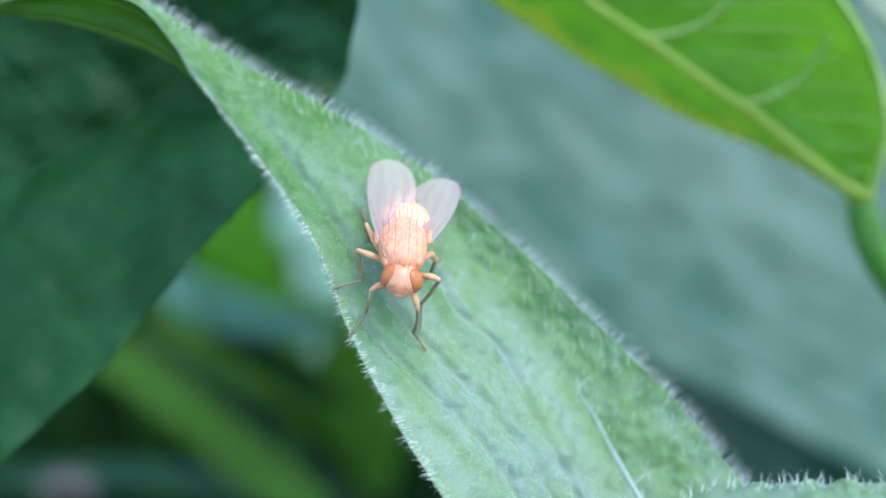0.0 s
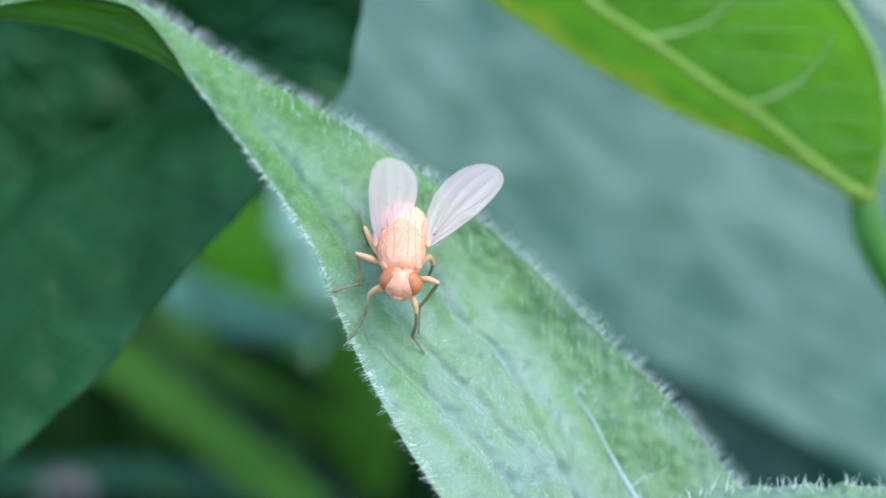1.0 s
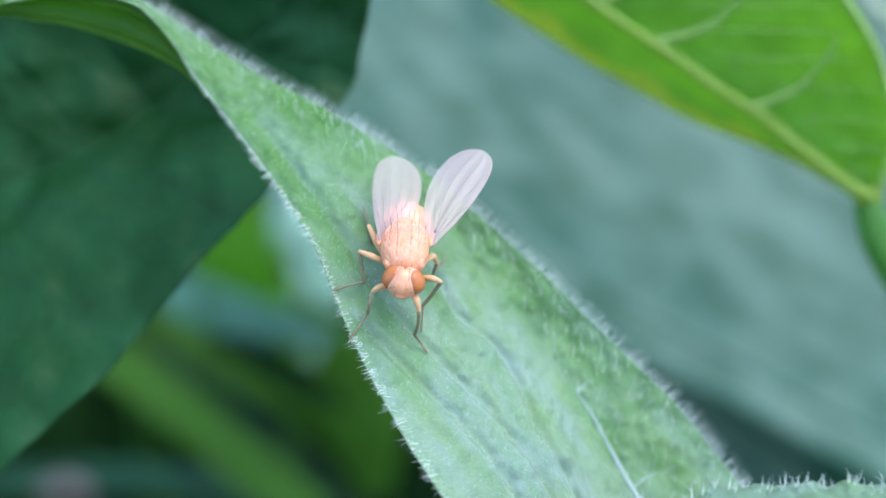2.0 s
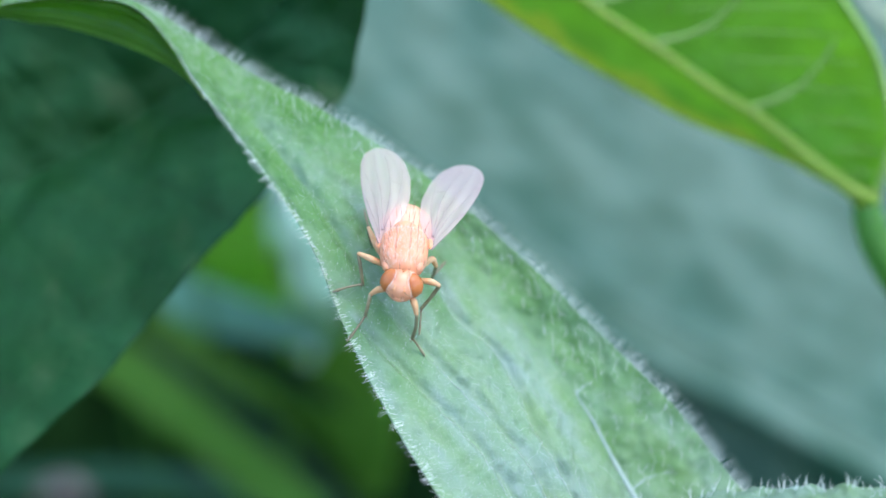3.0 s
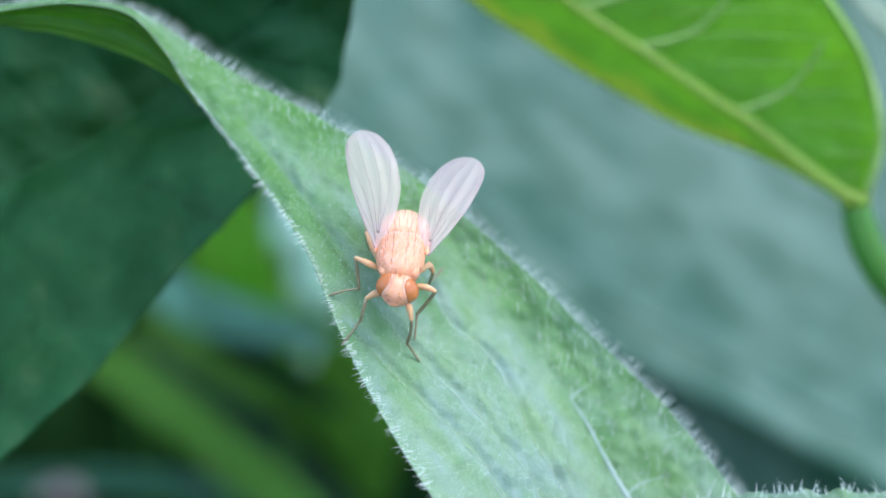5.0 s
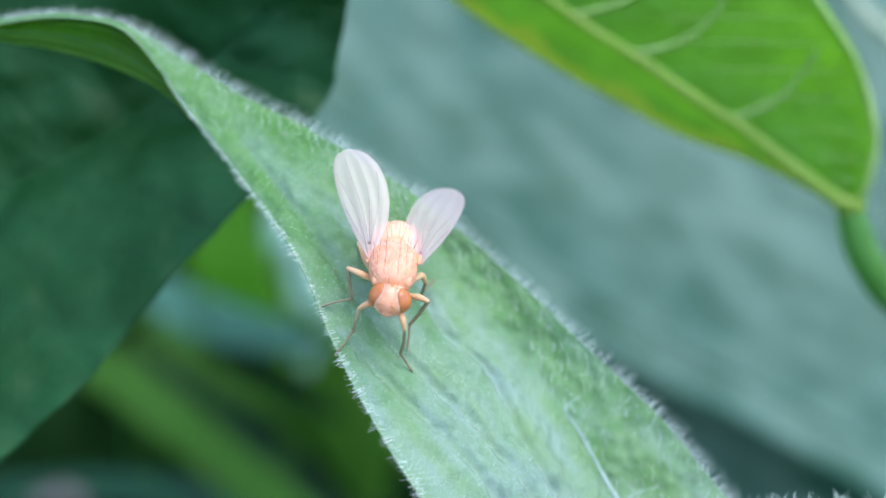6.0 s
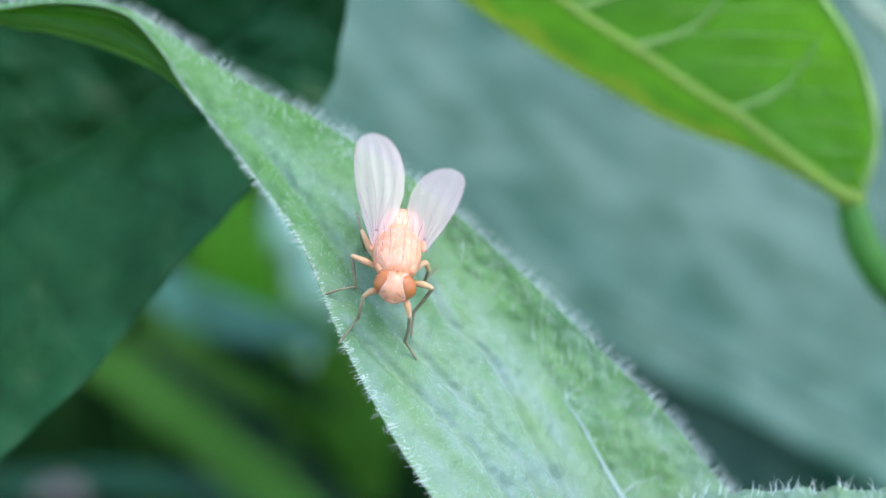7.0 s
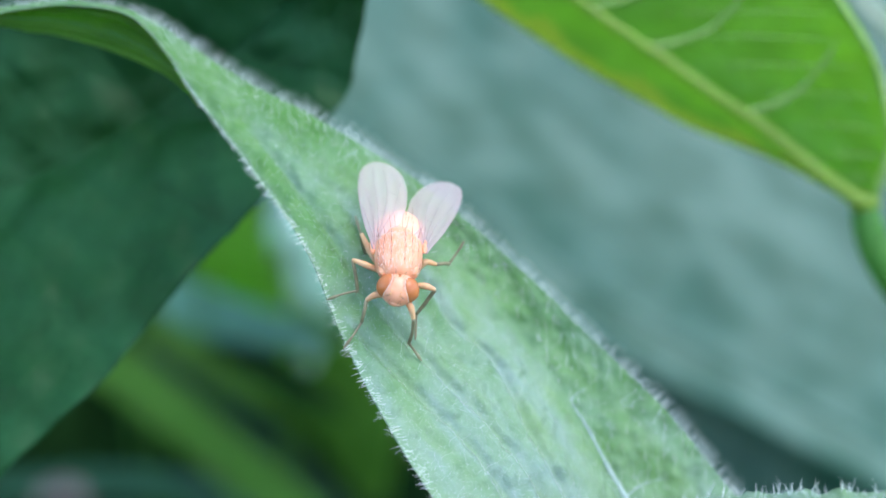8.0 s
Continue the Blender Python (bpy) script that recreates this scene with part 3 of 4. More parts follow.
# ---- the dark leaf behind ----
def build_dark_leaf():
    leaf = thing("dark_leaf", "broad dark green leaf with a blunt tip, behind the hairy leaf", "leaf")
    right = [(-2.55, 20.89, -4.5), (-3.7, 16.97, -8), (-4.71, 12.41, -11.2), (-5.35, 9.72, -12.4), (-6.48, 7.52, -12), (-9.45, 3.49, -11), (-12.95, -0.12, -10.4), (-17.79, -6.3, -9.6), (-22.15, -10.55, -8.6), (-26.76, -15.28, -7.2), (-30.12, -18.31, -6)]
    rib = [(-3.39, 21.06, -5), (-5.03, 18.24, -8.4), (-7.77, 15.32, -12), (-10.87, 12.51, -14.2), (-13.91, 10.29, -15.2), (-16.73, 8.37, -15.2), (-19.31, 6.58, -15), (-23.14, 4.6, -15), (-27.62, 2.43, -15), (-33.05, -0.29, -15), (-37.93, -3.12, -14)]
    left = [(-3.9, 21.16, -4.5), (-8.45, 20.59, -6), (-12.56, 19.13, -8.5), (-17.58, 18.09, -11), (-22.47, 17.1, -13), (-27.62, 16.01, -15), (-31.45, 14.42, -15), (-35.29, 12.82, -15), (-38.48, 10.26, -15), (-40.45, 7.59, -14), (-42.34, 0.66, -14)]

    def relief(u, v, g):
        h = 0.2 * waves(g[..., 0], g[..., 1], 11, 21) + 0.11 * waves(g[..., 0], g[..., 1], 3.2, 22) + 0.03 * waves(g[..., 0], g[..., 1], 1.1, 23)
        slope = u + 0.26 * np.abs(0.5 - v) - 0.2 * np.abs(0.5 - v) ** 2
        h += 0.10 * np.cos((slope - 0.12) / 0.13 * 6.283 + np.pi)
        for k in range(7):
            h -= 0.07 * np.exp(-((slope - 0.12 - 0.13 * k) / 0.007) ** 2)
        return h - 0.10 * np.exp(-((v - 0.5) / 0.012) ** 2)

    blade = Blade([right, rib, left], (0, 0.5, 1), 200, 120, relief, (0.4, 0.4))
    grow("blade", blade.mesh("blade", DARK, 0.3), leaf)
    p, nrm = blade.at(np.linspace(0.1, 1, 24), np.full(24, 0.5))
    grow("midrib", tube_mesh("midrib", p + nrm * 0.02, (0.03, 0.06, 0.11), DARK_VEIN, 60, 8, 0.5), leaf)
    stalk = stalk_to_ground([(-36.2, -2.72, -12), (-46.75, -8.16, -14)], (-10, 30))
    grow("stalk", tube_mesh("stalk", stalk, (0.8, 1.1, 1.3, 1.6), STEM, 50, 10), leaf)
    return leaf


# ---- the fresh green leaf, lit from above, seen from below ----
def build_fresh_plant():
    plant = thing("fresh_leaf_shoot", "bright yellow-green leaf lit from behind, on a pale stem", "plant shoot")
    low = [(25.05, 2.97, -18), (23.94, 3.31, -18.2), (18.96, 5.87, -18.3), (13.95, 7.98, -18.4), (7.59, 11.61, -18.4), (2.81, 14.8, -18.4), (-4.47, 20.71, -18)]
    rib = [(25.05, 3.04, -18), (22.92, 4.18, -17.6), (18.29, 7.66, -17), (12.44, 11.59, -16.5), (8.3, 14.3, -16), (3.11, 17.87, -16), (-4.47, 21.05, -18)]
    top = [(25.22, 3.1, -18), (25.55, 6.68, -16), (24.19, 10.58, -14), (21.99, 13.58, -12.5), (18.83, 17.15, -12), (11.36, 21.76, -13), (-4.47, 21.38, -18)]

    def relief(u, v, g):
        h = 0.1 * waves(g[..., 0], g[..., 1], 6, 31) + 0.05 * waves(g[..., 0], g[..., 1], 2, 32)
        return h

    blade = Blade([low, rib, top], (0, 0.35, 1), 140, 80, relief, (-0.2, -0.4))
    # a yellowish margin of uneven width
    u = blade.u[:, 0]
    wide = 0.085 + 0.025 * np.sin(u * 37) + 0.015 * np.sin(u * 71) + 0.1 * np.clip(0.25 - u, 0, 1)
    ob = grow("blade", blade.mesh("blade", FRESH, 0.2, FRESH_RIM, wide), plant)
    p, nrm = blade.at(np.linspace(0.02, 0.98, 30), np.full(30, 0.35))
    grow("midrib", tube_mesh("midrib", p + nrm * 0.1, (0.5, 0.4, 0.34, 0.26, 0.15), FRESH_RIB, 70, 10), ob, "pale yellow midrib")
    p, nrm = blade.at(np.linspace(0.01, 0.99, 30), np.full(30, 0.985))
    grow("rim", tube_mesh("rim", p, (0.3, 0.25, 0.2), FRESH_VEIN, 70, 8, 0.5), ob)
    for u0, bend in ((0.365, 0.10), (0.53, 0.19), (0.67, 0.15), (0.8, 0.1)):
        t = np.linspace(0, 1, 14)
        p, nrm = blade.at(u0 - 0.06 * t + 1.15 * bend * t ** 2.4, 0.35 + 0.52 * t)
        grow("side_vein", tube_mesh("side_vein", p + nrm * 0.05, (0.2, 0.15, 0.11), FRESH_VEIN, 40, 6), ob)
    for k in range(9):
        t = np.linspace(0, 1, 8)
        u0 = 0.10 + 0.075 * k
        p, nrm = blade.at(u0 + 0.05 - 0.10 * t, 0.50 + 0.42 * t)
        grow("side_vein", tube_mesh("side_vein", p + nrm * 0.02, (0.04, 0.055, 0.03), FRESH_VEIN, 20, 5), ob)
    # the thick stalk below the leaf's yellow base
    grow("leaf_base", mesh_from("leaf_base", *ball([(24.65, 3.17, -18)][0], (0.9, 0.6, 0.5), 14, 18), [FRESH_RIM]), plant, "yellow swollen leaf base")
    stalk = stalk_to_ground([(24.72, 3.22, -18.3), (25.16, 1.72, -18.8), (26.08, -0.14, -19.5), (28.17, -2.55, -20.5), (34.37, -7.01, -22)], (10, 10))
    grow("stalk", tube_mesh("stalk", stalk, (0.75, 0.95, 1.0, 1.0, 1.1, 1.3, 1.5), STALK, 80, 14), plant, "thick green stalk")
    pale = thing("pale_stem", "thin pale stem behind the fresh leaf", "stem")
    line = stalk_to_ground([(32.53, 22.76, -44), (33.86, 19.62, -42), (35.77, 16.38, -40), (36.47, 11.25, -39), (35.22, 4.73, -38), (35.31, -0.81, -38), (38.17, -11.28, -40)], (10, 20))
    grow("stem", tube_mesh("stem", line, (0.4, 0.6, 0.7, 0.7, 0.8, 0.9, 1.0), PALE_STEM, 90, 10), pale)
    return plant


# ---- the broad bluish leaf further back ----
def build_broad_leaf():
    leaf = thing("broad_leaf", "large blue-green leaf with a dull sky sheen", "leaf")
    top = [(-22.96, 43.58, -82), (-1.56, 55.9, -86), (24.1, 57.36, -88), (46.49, 50.06, -86), (66.24, 34.86, -80), (79.81, 11.16, -72), (85.68, -14.17, -64)]
    rib = [(-20.25, 22.31, -66), (-7.88, 12.64, -64), (5.16, 3.28, -62), (18.29, -5.23, -60), (33.03, -13.45, -58), (50.33, -22.18, -55), (69.58, -32.38, -52)]
    low = [(-19.92, 17.02, -64), (-9.36, 8.39, -62), (3.4, -1.5, -60), (16.6, -9.1, -58), (27.1, -14.6, -57), (39.6, -21.2, -55), (66.3, -35.4, -52)]

    def relief(u, v, g):
        h = 0.7 * waves(g[..., 0], g[..., 1], 30, 41) + 0.22 * waves(g[..., 0], g[..., 1], 11, 42)
        return h

    blade = Blade([top, rib, low], (0, 0.8, 1), 160, 110, relief, (1.2, 0.15))
    grow("blade", blade.mesh("blade", BACK, 0.35), leaf)
    p, nrm = blade.at(np.linspace(0, 1, 24), np.full(24, 0.8))
    grow("midrib", tube_mesh("midrib", p + nrm * 0.05, (0.3, 0.5, 0.7), BACK, 60, 8, 0.4), leaf)
    stalk = stalk_to_ground([(67.13, -32.38, -52), (87.51, -46.36, -56)], (20, 20))
    grow("stalk", tube_mesh("stalk", stalk, (1.2, 1.6, 1.8, 2.2), STEM, 50, 10), leaf)


def simple_leaf(name, label, material, line, half, turn, seed, thick=0.3, category="leaf", point=1.0, group=""):
    """A leaf along a line, as wide as half at its middle, its width lying along turn; with a midrib and a stalk."""
    leaf = thing(name, label, category, group)
    mid = curve_points(line, 30)
    t = np.linspace(0, 1, 30)
    w = half * np.sin(np.pi * np.clip(0.06 + 0.9 * t, 0, 1)) ** point
    turn = np.array(turn, float) / np.linalg.norm(turn)
    a, b = mid - turn * w[:, None], mid + turn * w[:, None]
    blade = Blade([a, mid, b], (0, 0.5, 1), 60, 24, lambda u, v, g: half * 0.04 * waves(g[..., 0], g[..., 1], half * 1.6, seed), (half * 0.12, half * 0.12))
    grow("blade", blade.mesh("blade", material, thick), leaf)
    p, nrm = blade.at(np.linspace(0, 0.95, 16), np.full(16, 0.5))
    grow("midrib", tube_mesh("midrib", p - nrm * 0.05, (half * 0.04, half * 0.02), material, 40, 6), leaf)
    stalk = stalk_to_ground([tuple(mid[1]), tuple(mid[0] * 1.3 - mid[2] * 0.3)], (0, 25))
    grow("stalk", tube_mesh("stalk", stalk, (half * 0.06, half * 0.08, half * 0.1, half * 0.12), STEM, 40, 8), leaf)
    return leaf


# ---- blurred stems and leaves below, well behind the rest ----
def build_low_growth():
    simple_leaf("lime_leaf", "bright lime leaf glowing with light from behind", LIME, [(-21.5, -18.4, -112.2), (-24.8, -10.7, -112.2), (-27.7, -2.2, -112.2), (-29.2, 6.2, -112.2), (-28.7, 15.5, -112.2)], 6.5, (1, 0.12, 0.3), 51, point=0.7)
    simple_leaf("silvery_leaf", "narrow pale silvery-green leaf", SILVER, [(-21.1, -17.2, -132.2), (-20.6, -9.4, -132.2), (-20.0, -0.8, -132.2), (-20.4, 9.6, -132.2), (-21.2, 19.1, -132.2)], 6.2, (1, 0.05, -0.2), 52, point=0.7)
    simple_leaf("grey_green_leaf", "dull grey-green leaf, its half shade put into the colour", SILVER_SHADE, [(-43.8, 0.8, -106.2), (-36.7, -4.2, -106.2), (-29.3, -7.9, -106.2), (-21.8, -10.0, -106.2), (-13.7, -11.1, -106.2)], 3.7, (0.45, 1, 0.4), 53, point=0.8)
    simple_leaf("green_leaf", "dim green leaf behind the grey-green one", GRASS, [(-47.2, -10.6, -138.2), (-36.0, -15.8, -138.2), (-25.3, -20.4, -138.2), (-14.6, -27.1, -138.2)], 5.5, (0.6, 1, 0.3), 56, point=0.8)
    # leaf-shaped dark strip that stands in for deep shade between the leaves
    simple_leaf("shaded_leaf", "narrow near-black leaf-shaped strip standing for a shaded gap", SHADE, [(-29.2, -11.0, -100.2), (-23.5, -13.4, -100.2), (-18.2, -16.2, -100.2), (-11.7, -19.9, -100.2)], 2.1, (0.4, 1, 0.3), 59, point=0.8)
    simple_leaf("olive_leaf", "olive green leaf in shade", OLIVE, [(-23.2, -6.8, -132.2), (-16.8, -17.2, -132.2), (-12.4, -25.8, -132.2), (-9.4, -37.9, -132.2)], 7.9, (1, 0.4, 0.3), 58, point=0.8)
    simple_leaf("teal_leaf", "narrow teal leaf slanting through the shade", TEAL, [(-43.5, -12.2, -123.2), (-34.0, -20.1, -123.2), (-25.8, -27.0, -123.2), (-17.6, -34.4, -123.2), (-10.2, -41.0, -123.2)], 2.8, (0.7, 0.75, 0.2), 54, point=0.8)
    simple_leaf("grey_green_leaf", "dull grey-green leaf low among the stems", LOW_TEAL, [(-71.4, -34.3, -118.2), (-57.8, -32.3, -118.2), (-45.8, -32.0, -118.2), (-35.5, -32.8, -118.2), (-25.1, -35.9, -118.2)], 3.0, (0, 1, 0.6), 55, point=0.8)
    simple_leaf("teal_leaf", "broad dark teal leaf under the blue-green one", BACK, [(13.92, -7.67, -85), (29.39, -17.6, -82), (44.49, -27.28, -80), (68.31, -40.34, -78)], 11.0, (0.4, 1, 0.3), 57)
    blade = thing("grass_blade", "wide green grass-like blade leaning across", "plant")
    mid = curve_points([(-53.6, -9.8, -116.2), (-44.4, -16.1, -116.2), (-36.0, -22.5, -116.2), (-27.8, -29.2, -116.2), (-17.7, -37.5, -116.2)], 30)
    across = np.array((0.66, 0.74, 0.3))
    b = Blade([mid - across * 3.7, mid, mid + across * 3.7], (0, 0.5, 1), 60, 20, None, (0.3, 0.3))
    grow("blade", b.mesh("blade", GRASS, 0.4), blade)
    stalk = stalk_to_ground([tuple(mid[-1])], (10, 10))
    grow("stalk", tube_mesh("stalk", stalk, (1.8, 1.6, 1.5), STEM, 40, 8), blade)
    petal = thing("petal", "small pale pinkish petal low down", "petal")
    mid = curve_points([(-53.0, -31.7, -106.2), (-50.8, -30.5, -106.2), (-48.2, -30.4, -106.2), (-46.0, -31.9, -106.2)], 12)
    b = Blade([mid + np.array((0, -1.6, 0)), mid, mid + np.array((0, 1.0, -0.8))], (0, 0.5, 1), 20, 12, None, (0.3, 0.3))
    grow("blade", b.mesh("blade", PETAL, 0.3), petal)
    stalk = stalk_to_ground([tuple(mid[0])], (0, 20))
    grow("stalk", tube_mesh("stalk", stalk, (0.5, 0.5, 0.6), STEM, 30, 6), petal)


def build_undergrowth():
    """Leaves further back, on stems, past counting; their deep shade is put into the colour."""
    rng = np.random.RandomState(77)
    verts, faces, n0 = [], [], 0
    t = np.linspace(0, 1, 9)
    w_leaf = np.sin(np.pi * (0.05 + 0.9 * t)) ** 0.8
    spots = []
    for k in range(6500):
        a, d, h = rng.uniform(0, 6.283), abs(rng.normal(0, 0.45)), rng.rand()
        x, y = d * math.cos(a), 0.15 + d * math.sin(a)
        if k % 3:
            x, y = rng.uniform(-0.3, 0.3), rng.uniform(0.06, 0.5)
        tall = 0.16 if y < 0.09 else 0.12 + 0.5 * min(1.0, (y - 0.09) / 0.3)
        spots.append((np.array(LEAN.inverted() @ Vector((x, y, 0.01 + h * tall))) / MM, rng.uniform(22, 50), rng.uniform(6, 13)))
    for c, length, half in spots:
        way, side = rng.normal(size=3), rng.normal(size=3)
        way[1] -= 0.5
        way /= np.linalg.norm(way)
        side -= way * side.dot(way)
        side /= np.linalg.norm(side)
        up = np.cross(way, side)
        line = c + (t[:, None] - 0.5) * length * way - (t[:, None] - 0.5) ** 2 * length * 0.5 * up
        rows = np.stack([line - side * half * w_leaf[:, None] + up * 1.5, line, line + side * half * w_leaf[:, None] + up * 1.5], 1)
        verts.append(rows.reshape(-1, 3))
        faces += [(n0 + 3 * i + j, n0 + 3 * i + 3 + j, n0 + 3 * i + 4 + j, n0 + 3 * i + 1 + j) for i in range(8) for j in range(2)]
        n0 += 27
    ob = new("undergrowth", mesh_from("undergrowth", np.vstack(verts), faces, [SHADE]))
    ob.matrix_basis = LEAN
    tagged(ob, "blurred leaves deep in the vegetation, shade put into their dark colour", "foliage", kind="stuff")


# ---- the fly: x to its right, y forward, z up, from the middle of its thorax ----
def ball(centre, half, n=20, m=28, shape=None):
    """An ellipsoid, reshaped by a function of its unit points."""
    th, ph = np.linspace(0, np.pi, n), np.linspace(0, 2 * np.pi, m, endpoint=False)
    T, Pn = np.meshgrid(th, ph, indexing="ij")
    p = np.stack([np.sin(T) * np.cos(Pn), np.cos(T), np.sin(T) * np.sin(Pn)], 2)
    if shape:
        p = shape(p)
    verts = (np.array(centre) + p * np.array(half)).reshape(-1, 3)
    faces = [(i * m + (k + 1) % m, i * m + k, (i + 1) * m + k, (i + 1) * m + (k + 1) % m) for i in range(n - 1) for k in range(m)]
    return verts, faces


def joined(pieces):
    verts, faces, n = [], [], 0
    for v, f in pieces:
        verts.append(np.asarray(v))
        faces += [tuple(q + n for q in face) for face in f]
        n += len(v)
    return np.vstack(verts), faces


def bristle_mesh(name, roots, ways, lengths, width):
    return hairs_mesh(name, roots, ways, lengths, np.full(len(roots), width), FLY_BRISTLE, 0.2, 5)


def build_wing(fly, hinge, mirror):
    """One wing: membrane in its x-y plane, y from hinge to tip, leading edge on the mirror side of x."""
    n, m = 40, 30
    t = 1 - (1 - np.linspace(0, 1, n)) ** 1.6
    lead = np.interp(t, (0, 0.1, 0.25, 0.5, 0.7, 0.85, 0.93, 0.975, 0.993, 1), (0.12, 0.24, 0.5, 0.76, 0.87, 0.82, 0.66, 0.4, 0.15, -0.09))
    trail = np.interp(t, (0, 0.1, 0.25, 0.45, 0.65, 0.82, 0.93, 0.975, 0.993, 1), (0.1, 0.52, 1.14, 1.54, 1.6, 1.38, 0.96, 0.6, 0.3, 0.09))
    for _ in range(2):
        lead[1:-1] = (lead[:-2] + 2 * lead[1:-1] + lead[2:]) / 4
        trail[1:-1] = (trail[:-2] + 2 * trail[1:-1] + trail[2:]) / 4
    s = np.linspace(0, 1, m)
    lead, trail = lead * 0.93, trail * 0.93
    X = mirror * (lead[:, None] * (1 - s) - trail[:, None] * s)
    Y = np.repeat((5.5 * t)[:, None], m, 1)
    Z = 0.10 * np.sin(s * np.pi)[None, :] * np.sin(t * np.pi)[:, None] + 0.02 * np.sin(s * 24)[None, :] * np.sin(t * np.pi)[:, None]
    verts = np.stack([X, Y, Z], 2).reshape(-1, 3)
    faces = [(i * m + j, i * m + j + 1, (i + 1) * m + j + 1, (i + 1) * m + j) for i in range(n - 1) for j in range(m - 1)]
    wing = grow("wing", mesh_from("wing", verts, faces, [WING]), fly, "clear milky wing with brown veins, its pink shimmer partly painted in")
    wing.location = Vector(hinge) * MM

    def vein(ts, ss, r):
        i = np.interp(np.linspace(0, 1, 24), np.linspace(0, 1, len(ts)), ts)
        j = np.interp(np.linspace(0, 1, 24), np.linspace(0, 1, len(ss)), ss)
        x = mirror * (np.interp(i, t, lead) * (1 - j) - np.interp(i, t, trail) * j)
        z = 0.10 * np.sin(j * np.pi) * np.sin(i * np.pi) + 0.02 * np.sin(j * 24) * np.sin(i * np.pi)
        pts = np.stack([x, 5.5 * i, z + 0.008], 1)
        grow("vein", tube_mesh("vein", pts[::2], (r, r * 0.8, r * 0.6), WING_VEIN, 30, 6), wing)

    vein((0, 0.3, 0.6, 0.97), (0.0, 0.0, 0.0, 0.06), 0.035)
    vein((0.05, 0.25, 0.5), (0.25, 0.13, 0.02), 0.026)
    vein((0.08, 0.4, 0.85), (0.3, 0.26, 0.05), 0.024)
    vein((0.12, 0.5, 0.97), (0.4, 0.38, 0.32), 0.024)
    vein((0.12, 0.5, 0.96), (0.45, 0.58, 0.62), 0.024)
    vein((0.12, 0.4, 0.8), (0.5, 0.74, 0.92), 0.022)
    vein((0.4, 0.4), (0.37, 0.54), 0.008)
    vein((0.62, 0.58), (0.6, 0.82), 0.008)
    return wing


HEAD_TURN = Matrix.Rotation(radians(-8), 4, Vector((0, 0.67, 0.742))) @ pose(0, 0, 0, 0, 0, -4)


